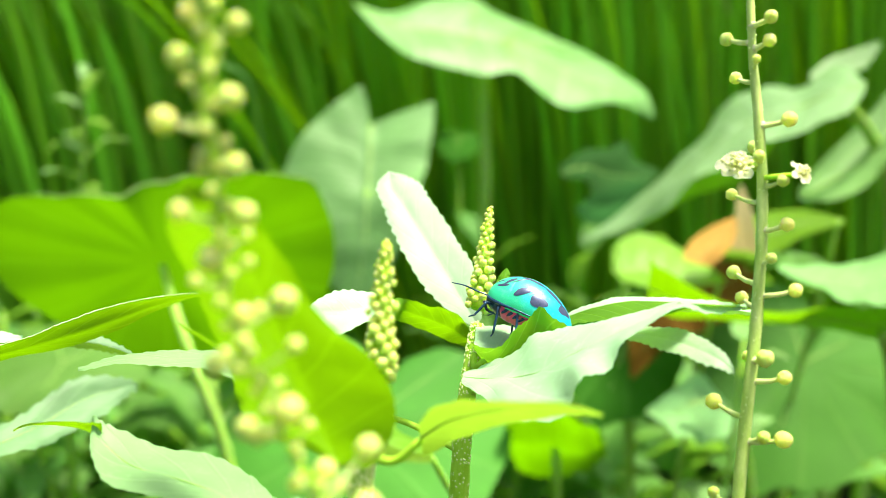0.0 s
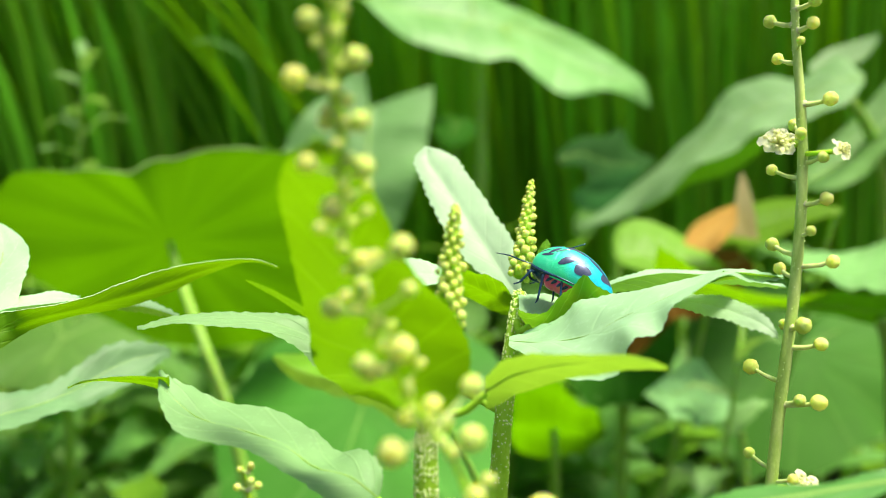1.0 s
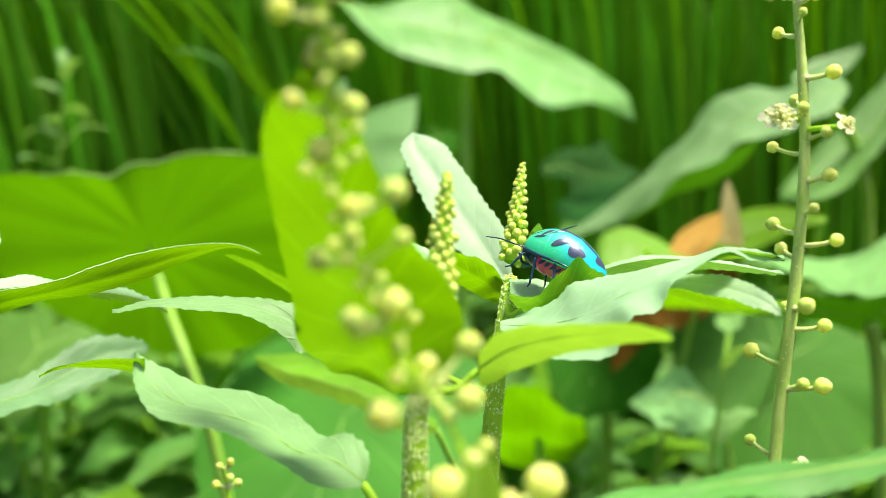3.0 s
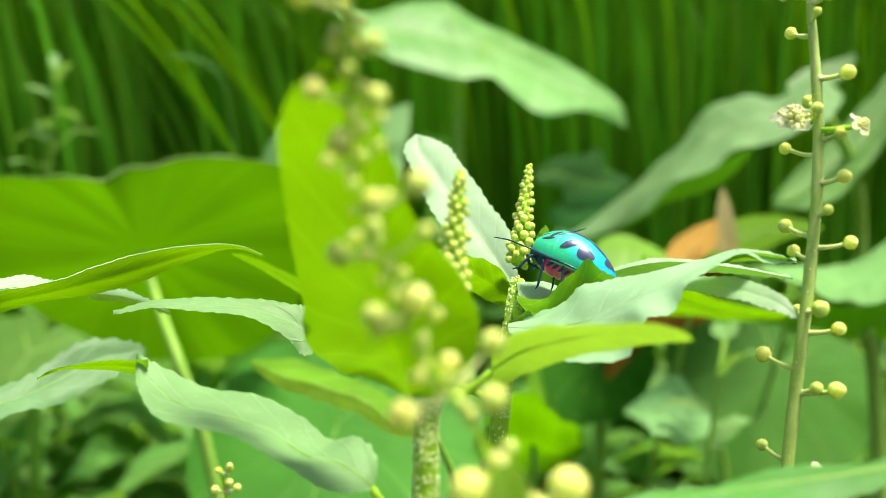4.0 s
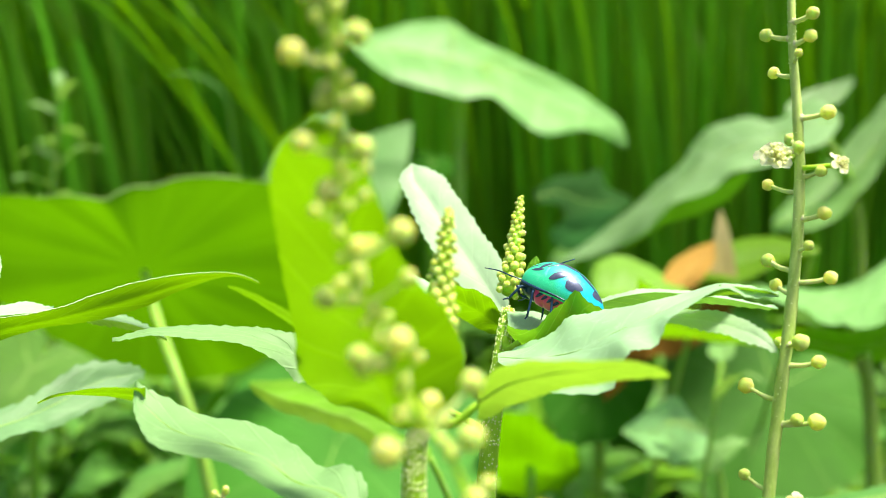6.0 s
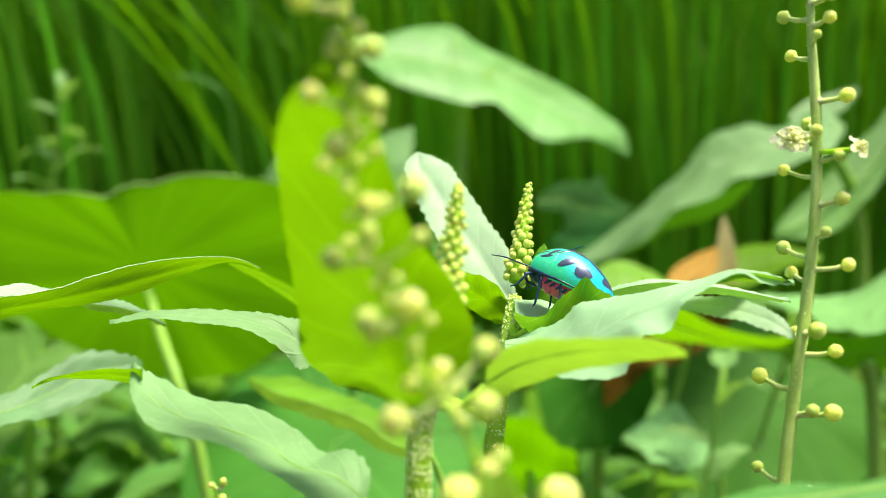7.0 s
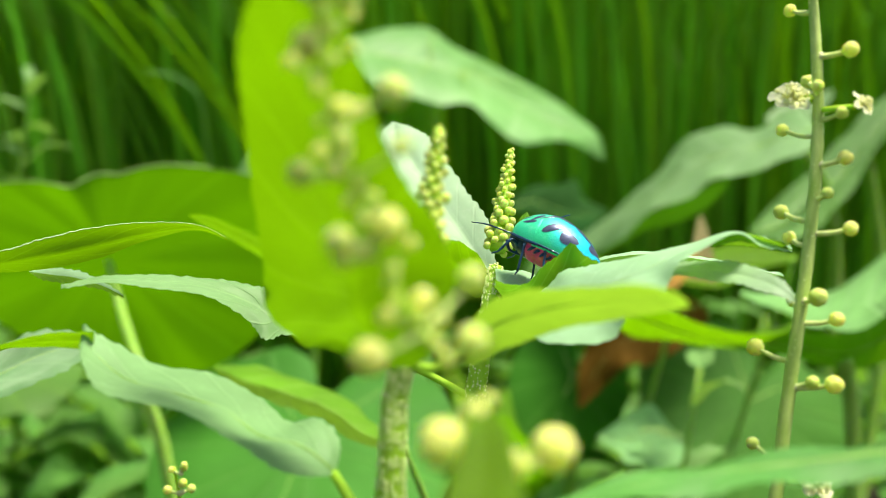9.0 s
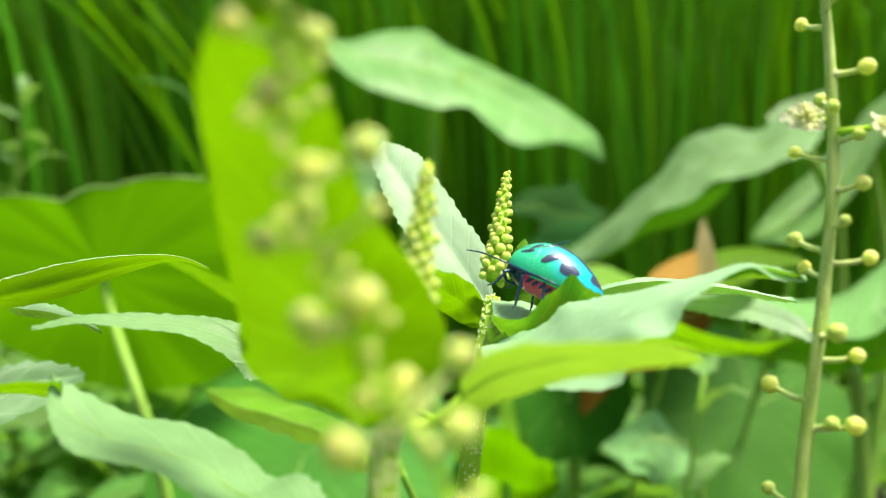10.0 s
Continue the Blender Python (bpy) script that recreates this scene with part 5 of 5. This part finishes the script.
# ---- nearest raceme ----
S = [(-0.01675, 0.09150, 0.43826), (-0.01687, 0.09150, 0.43370), (-0.01682, 0.09100, 0.42853), (-0.01691, 0.09080, 0.42388), (-0.01615, 0.09050, 0.41920), (-0.01605, 0.09050, 0.41395), (-0.01560, 0.09030, 0.40866), (-0.01408, 0.09000, 0.40336), (-0.01193, 0.09000, 0.39796), (-0.00893, 0.08970, 0.39260), (-0.00538, 0.08900, 0.38789), (-0.00199, 0.08800, 0.37822), (-0.00097, 0.08700, 0.36903)]
S.append(down(S[-1], 0.03, 0.02))
plant = thing("croton_plant", S[-1], "croton flower stalk with yellow-green buds, close by and out of focus", "plant", "croton plants")
raceme = tube("raceme", S, (0.0006, 0.0006, 0.0007, 0.0007, 0.0006, 0.0004, 0.0003, 0.0002, 0.0002, 0.00025, 0.0003, 0.0006, 0.001, 0.0026), RACHIS_LIME, plant, sides=10, steps=120, knobs=0.4)
# buds: millimetres across, above the ground, and their radius
NEAR = [(-19.1, 428.71, 1.05), (-16.65, 428.73, 0.82), (-14.68, 425.17, 1.14), (-20.17, 423.31, 1.14), (-18.34, 422.92, 0.82), (-17.57, 419.45, 0.91), (-14.3, 419.48, 1.0), (-19.16, 415.6, 0.91), (-14.14, 415.13, 1.14), (-16.79, 411.29, 1.32), (-10.3, 407.9, 1.18), (-14.13, 406.51, 0.91), (-17.08, 401.61, 1.05), (-10.35, 397.99, 1.41), (-13.74, 396.73, 1.09), (-7.34, 392.4, 0.96), (-3.57, 394.12, 1.14), (-11.11, 388.05, 1.41), (-3.51, 389.67, 1.27), (-18.3, 432.53, 1.0), (-14.16, 431.55, 0.91), (-15.71, 435.06, 0.91)]
SMALL = [(-18.33, 426.67, 0.59), (-16.24, 424.64, 0.68), (-13.61, 413.45, 0.5), (-17.86, 409.68, 0.59), (-13.71, 411.06, 0.59), (-12.96, 406.8, 0.55), (-9.58, 403.87, 0.77), (-15.47, 403.26, 0.59), (-13.47, 395.19, 0.77), (-10.04, 390.97, 0.77), (-5.39, 388.25, 0.73), (-8.46, 396.8, 0.5), (-11.44, 400.05, 0.5), (-15.72, 421.28, 0.5), (-16.25, 417.37, 0.5), (-5.97, 391.03, 0.64), (-1.8, 384.64, 0.77)]
line = along(S[:12], 200)
for k, (x, z, r) in enumerate(NEAR + SMALL):
    at = Vector((x / 1000, 0.0905 + 0.0015 * math.sin(k * 1.7), z / 1000))
    foot = min(line, key=lambda q: (q - at + Vector((0, 0, 0.0012))).length)
    stalked_bud(raceme, foot, at, r / 1000, k, False)
rng = random.Random(77)
for k in range(46):
    # unopened buds close to the stalk
    turn = Matrix.Rotation(k * 2.4, 3, "Z")
    bud(raceme, line[4 * k] + turn @ Vector((rng.uniform(0.0006, 0.0012), 0, 0)), rng.uniform(0.0004, 0.00075), turn @ Vector((1, 0, 0.4)), 2 * (k % 3))
for k, (p, r) in enumerate((((-0.00540, 0.08640, 0.38250), 0.0018), ((0.00380, 0.09370, 0.38060), 0.0019), ((-0.00040, 0.08680, 0.38100), 0.0014), ((0.00484, 0.09000, 0.37253), 0.0017), ((0.00785, 0.09100, 0.37324), 0.0016), ((-0.00292, 0.08800, 0.38430), 0.0012))):
    foot = min(line, key=lambda q: (q - Vector(p)).length)
    stalked_bud(raceme, foot, p, r, 1 + 2 * k, False)
sheet(plant, [(-0.00334, 0.08900, 0.38566), (-0.00413, 0.08400, 0.38364), (-0.00536, 0.07800, 0.38170), (-0.00735, 0.06900, 0.37912), (-0.00914, 0.06000, 0.37743), (-0.01019, 0.05200, 0.37617)], None, [(-0.00244, 0.08900, 0.38572), (-0.00096, 0.08500, 0.38413), (-0.00057, 0.07900, 0.38222), (-0.00114, 0.07000, 0.37960), (-0.00179, 0.06100, 0.37754), (-0.00369, 0.05200, 0.37655)], CROTON_LIME, teeth=0.0, keel=0.1, seed=43, label="bright leaf hanging along the flower stalk")
leaf(plant, [(0.05308, 0.11285, 0.37941), (0.03473, 0.11116, 0.37669), (0.01982, 0.10944, 0.37478), (0.00471, 0.10762, 0.37158)], 0.0062, (0.0, -0.25, 0.95), CROTON, "lance", -8, near=-14, wave=0.05, count=20, seed=42)
tube("leaf_stalk", [(0.05308, 0.11285, 0.37941), (0.06098, 0.11889, 0.36864), S[-1]], (0.0006, 0.001), STEM, plant, sides=6, steps=12)

# ---- jewel bug ----
SHELL_GREEN, T_, shader, _ = nodes_of("jewel_shell")
coords = T_.nodes.new("ShaderNodeTexCoord").outputs["Object"]
sep = T_.nodes.new("ShaderNodeSeparateXYZ")
T_.links.new(coords, sep.inputs[0])
fleck = noise_node(T_, 900, 3, coords)
cloud = noise_node(T_, 260, 2, coords)
run = math_node(T_, "ADD", math_node(T_, "MULTIPLY", sep.outputs[0], 75.0), math_node(T_, "MULTIPLY", math_node(T_, "SUBTRACT", cloud, 0.5), 0.9))
run = math_node(T_, "ADD", run, math_node(T_, "MULTIPLY", sep.outputs[2], 60.0))
skin = mix_node(T_, stretch_node(T_, run, -0.05, 0.62), (0.05, 0.84, 0.38), (0.0, 0.56, 0.88))
skin = mix_node(T_, math_node(T_, "MULTIPLY", stretch_node(T_, fleck, 0.55, 0.75), 0.4), skin, (0.25, 0.90, 0.60))
T_.links.new(skin, shader.inputs["Base Color"])
shader.inputs["Metallic"].default_value, shader.inputs["Roughness"].default_value = 0.4, 0.4
shader.inputs["Coat Weight"].default_value, shader.inputs["Coat Roughness"].default_value = 0.2, 0.34
dots = T_.nodes.new("ShaderNodeTexVoronoi")
dots.inputs["Scale"].default_value = 3800
T_.links.new(coords, dots.inputs["Vector"])
bump_node(T_, dots.outputs["Distance"], 0.35, 0.00006, shader)
SHELL_SPOT = plain_material("shell_spot", (0.05, 0.07, 0.12), (0.09, 0.10, 0.17), 1200, 0.35, 0.5, 0.3, 0.00004, coat=0.5)
BUG_RED = plain_material("bug_belly", (1.0, 0.05, 0.34), (0.98, 0.20, 0.20), 500, 0.35, 0.0, 0.4, 0.00006, coat=0.4)
BUG_DARK = plain_material("bug_leg", (0.008, 0.014, 0.03), (0.02, 0.08, 0.16), 900, 0.3, 0.4, 0.3, 0.00004, coat=0.4)


def shell_at(s, phi, grow=1.0):
    """A place on the back: s from the head's end (0) to the tail (1), phi round it in degrees, 0 at the top, minus on the near side."""
    r = abs(math.sin(math.pi * min(1, s * 0.98 + 0.02) ** 0.88)) ** 0.5
    x = (s - 0.45) * 0.0160
    droop = -0.0024 * max(0, s - 0.35) ** 1.6 * 1.6
    p = radians(phi)
    return Vector((x, math.sin(p) * 0.0046 * r * grow, math.cos(p) * 0.0049 * r * grow + droop))


def patch(name, s0, phi0, ds, dphi, material, parent, skew=0.0, grow=1.015, label=""):
    bm = bmesh.new()
    rows = []
    for k in range(7):
        f = k / 6
        rows.append([bm.verts.new(shell_at(min(0.995, max(0.0, s0 + f * ds * math.cos(w) * (1 + 0.12 * math.sin(3 * w)) + skew * f * dphi * math.sin(w))), phi0 + f * dphi * math.sin(w), grow + 0.012 * (1 - f * f))) for w in [2 * math.pi * j / 20 for j in range(20)]])
    for a, b in zip(rows, rows[1:]):
        for j in range(20):
            bm.faces.new((a[j], a[(j + 1) % 20], b[(j + 1) % 20], b[j]))
    bmesh.ops.remove_doubles(bm, verts=bm.verts, dist=1e-7)
    return part(name, bm, material, parent, label)


FEELERS = []


def jewel_bug(m):
    bug = thing("jewel_bug", (0, 0, 0), "metallic turquoise jewel bug with dark spots and red belly", "insect")
    for name, s0, s1, reach in (("pronotum", 0.0, 0.3, 97), ("scutellum", 0.29, 1.0, 104)):
        bm = bmesh.new()
        grid = []
        for i in range(25):
            s = s0 + (s1 - s0) * i / 24
            grow = 1.0 if name == "scutellum" else 1.012
            lip = 0.985 if (i in (0, 24) and name == "pronotum") else 1.0
            grid.append([bm.verts.new(shell_at(s, -reach + 2 * reach * j / 32, grow * lip)) for j in range(33)])
        for a, b in zip(grid, grid[1:]):
            for j in range(32):
                bm.faces.new((a[j], a[j + 1], b[j + 1], b[j]))
        shell = part(name, bm, SHELL_GREEN, bug, "iridescent turquoise-green shell" if name == "scutellum" else "")
        if name == "scutellum":
            for s, phi, ds, dphi, skew in ((0.43, -56, 0.058, 15, 0.0045), (0.63, -60, 0.092, 15, 0.002), (0.35, -26, 0.022, 15, 0.006), (0.47, -12, 0.15, 6, 0.0), (0.73, -12, 0.13, 7, 0.0), (0.88, -20, 0.055, 24, 0.001), (0.38, 47, 0.06, 16, -0.003), (0.61, 57, 0.085, 17, -0.002)):
                patch("spot", s, phi, ds, dphi, SHELL_SPOT, shell, skew, label="dark violet-grey spot")
        else:
            for s, phi, ds, dphi, skew in ((0.10, -30, 0.07, 4, 0.0), (0.17, -50, 0.075, 5, 0.001), (0.235, -34, 0.035, 12, 0.004), (0.2, -8, 0.10, 4, 0.0), (0.2, 34, 0.016, 14, -0.0055), (0.12, 48, 0.014, 12, -0.0055)):
                patch("spot", s, phi, ds, dphi, SHELL_SPOT, shell, skew, grow=1.02, label="dark streak")
    # dark chest and red belly in rings under the shell
    for name, first, last, skin_, text in (("chest", 0, 10, BUG_DARK, "blue-black chest"), ("belly", 9, 41, BUG_RED, "red belly with black marks")):
        bm = bmesh.new()
        grid = []
        for i in range(first, last):
            s = 0.03 + 0.80 * i / 40
            groove = 0.97 - 0.07 * (abs((i % 6) - 3) < 1)
            ring = []
            for j in range(25):
                w = radians(85 + 190 * j / 24)
                top = shell_at(s, 90)
                r = abs(top.y) * 0.94 * groove
                ring.append(bm.verts.new(Vector((top.x, math.sin(w) * r, math.cos(w) * 0.0041 * groove * (math.sin(math.pi * (0.1 + 0.8 * (i / 40)))) ** 0.5 + top.z * 0.8))))
            grid.append(ring)
        for a, b in zip(grid, grid[1:]):
            for j in range(24):
                bm.faces.new((a[j], b[j], b[j + 1], a[j + 1]))
        belly = part(name, bm, skin_, bug, text)
    for k in range(7):
        bm = bmesh.new()
        bmesh.ops.create_icosphere(bm, subdivisions=2, radius=1.0)
        s = 0.30 + 0.07 * k
        c = shell_at(s, 90)
        r = abs(c.y) * 0.94
        w = radians(-112 - 2 * k)
        mm = Matrix.LocRotScale((c.x, math.sin(w) * r * 0.985, math.cos(w) * 0.0041 * 0.95 + c.z * 0.8), Euler((radians(-25), radians(40), 0)), (0.00030, 0.00018, 0.0010))
        bm.transform(mm)
        part("mark", bm, BUG_DARK, belly)
    for side in (-1, 1):
        edge = [shell_at(0.02 + 0.6 * k / 14, side * 98, 1.0) for k in range(15)]
        tube("shell_rim", edge, (0.00034, 0.0003, 0.0002, 0.00012), BUG_DARK, bug, "dark blue-black edge of the shell", sides=7, steps=40)
    # head with eyes and beak
    bm = bmesh.new()
    bmesh.ops.create_icosphere(bm, subdivisions=3, radius=1.0)
    for v in bm.verts:
        v.co = Vector((v.co.x * 0.0013 * (1 + 0.25 * v.co.z), v.co.y * 0.0015, v.co.z * 0.0011)) + Vector((-0.0064, 0, -0.0010))
    head = part("head", bm, BUG_DARK, bug)
    for side in (-1, 1):
        bm = bmesh.new()
        bmesh.ops.create_icosphere(bm, subdivisions=2, radius=0.0006)
        bm.transform(Matrix.Translation((-0.0066, side * 0.0014, -0.0006)))
        part("eye", bm, BUG_DARK, head)
    tube("beak", [(-0.0080, 0, -0.0014), (-0.0072, 0, -0.0028), (-0.0050, 0, -0.0031)], (0.00035, 0.00018), BUG_DARK, head, sides=6, steps=6)
    # antennae, each on its own joint
    for base, pts in ((Vector((-0.0070, -0.0011, -0.0002)), [(0, 0, 0), (-0.0024, -0.0004, 0.0001), (-0.0050, 0.0003, 0.0002), (-0.0080, 0.0011, -0.0002)]), (Vector((-0.0070, 0.0011, -0.0002)), [(0, 0, 0), (0.0014, 0.0035, 0.0022), (0.0036, 0.0051, 0.0046), (0.0060, 0.0057, 0.0064)])):
        feeler = tube("antenna", pts, (0.00013, 0.00015, 0.00014, 0.00009), BUG_DARK, bug, "thin black jointed antenna", sides=7, steps=20)
        feeler.location = base
        FEELERS.append((feeler, base))
    # legs: thigh, shin, foot
    for side in (-1, 1):
        for x, reach, fwd, drop in ((-0.0054, 0.0030, -0.0020, 0.0026), (-0.0042, 0.0036, 0.0010, 0.0046), (-0.0008, 0.0042, 0.0018, 0.0036)):
            hip = Vector((x, side * 0.0020, -0.0018))
            knee = hip + Vector((fwd * 0.45, side * reach * 0.55, 0.0006))
            ankle = knee + Vector((fwd * 0.6, side * reach * 0.25, -drop))
            toe = ankle + Vector((fwd * 0.25 - 0.0004, side * 0.0003, -0.0006))
            leg = tube("leg", [hip, hip.lerp(knee, 0.5) + Vector((0, 0, 0.0002)), knee], (0.00036, 0.00034, 0.00026), BUG_DARK, bug, sides=8, steps=8)
            tube("shin", [knee, knee.lerp(ankle, 0.5), ankle], (0.00025, 0.0002), BUG_DARK, leg, sides=8, steps=8)
            tube("foot", [ankle, ankle.lerp(toe, 0.5), toe], (0.00017, 0.00012), BUG_DARK, leg, sides=6, steps=5)
    bug.matrix_basis = m
    return bug


BUG = jewel_bug(pose(0.01575, 0.18220, 0.39240, -8, 14.0, -24))


def motions():
    """The far antenna is raised from behind the back, then both quiver."""
    (left, a), (right, b) = FEELERS
    walk(left, [(t, pose(*a, 0, tilt, turn)) for t, tilt, turn in ((0.0, 2, 1), (1.0, 0, 0), (2.5, -1, 1), (4.5, 1, -1), (7.0, 0, 1), (8.5, -1, 0), (10.0, 1, 0))])
    walk(right, [(t, pose(*b, 0, tilt, turn)) for t, tilt, turn in ((0.0, 34, 0), (0.5, 30, 0), (1.0, 2, 0), (2.5, -1, 2), (4.5, 1, 0), (7.0, -1, 1), (8.5, 1, 0), (10.0, 0, 2))])


motions()
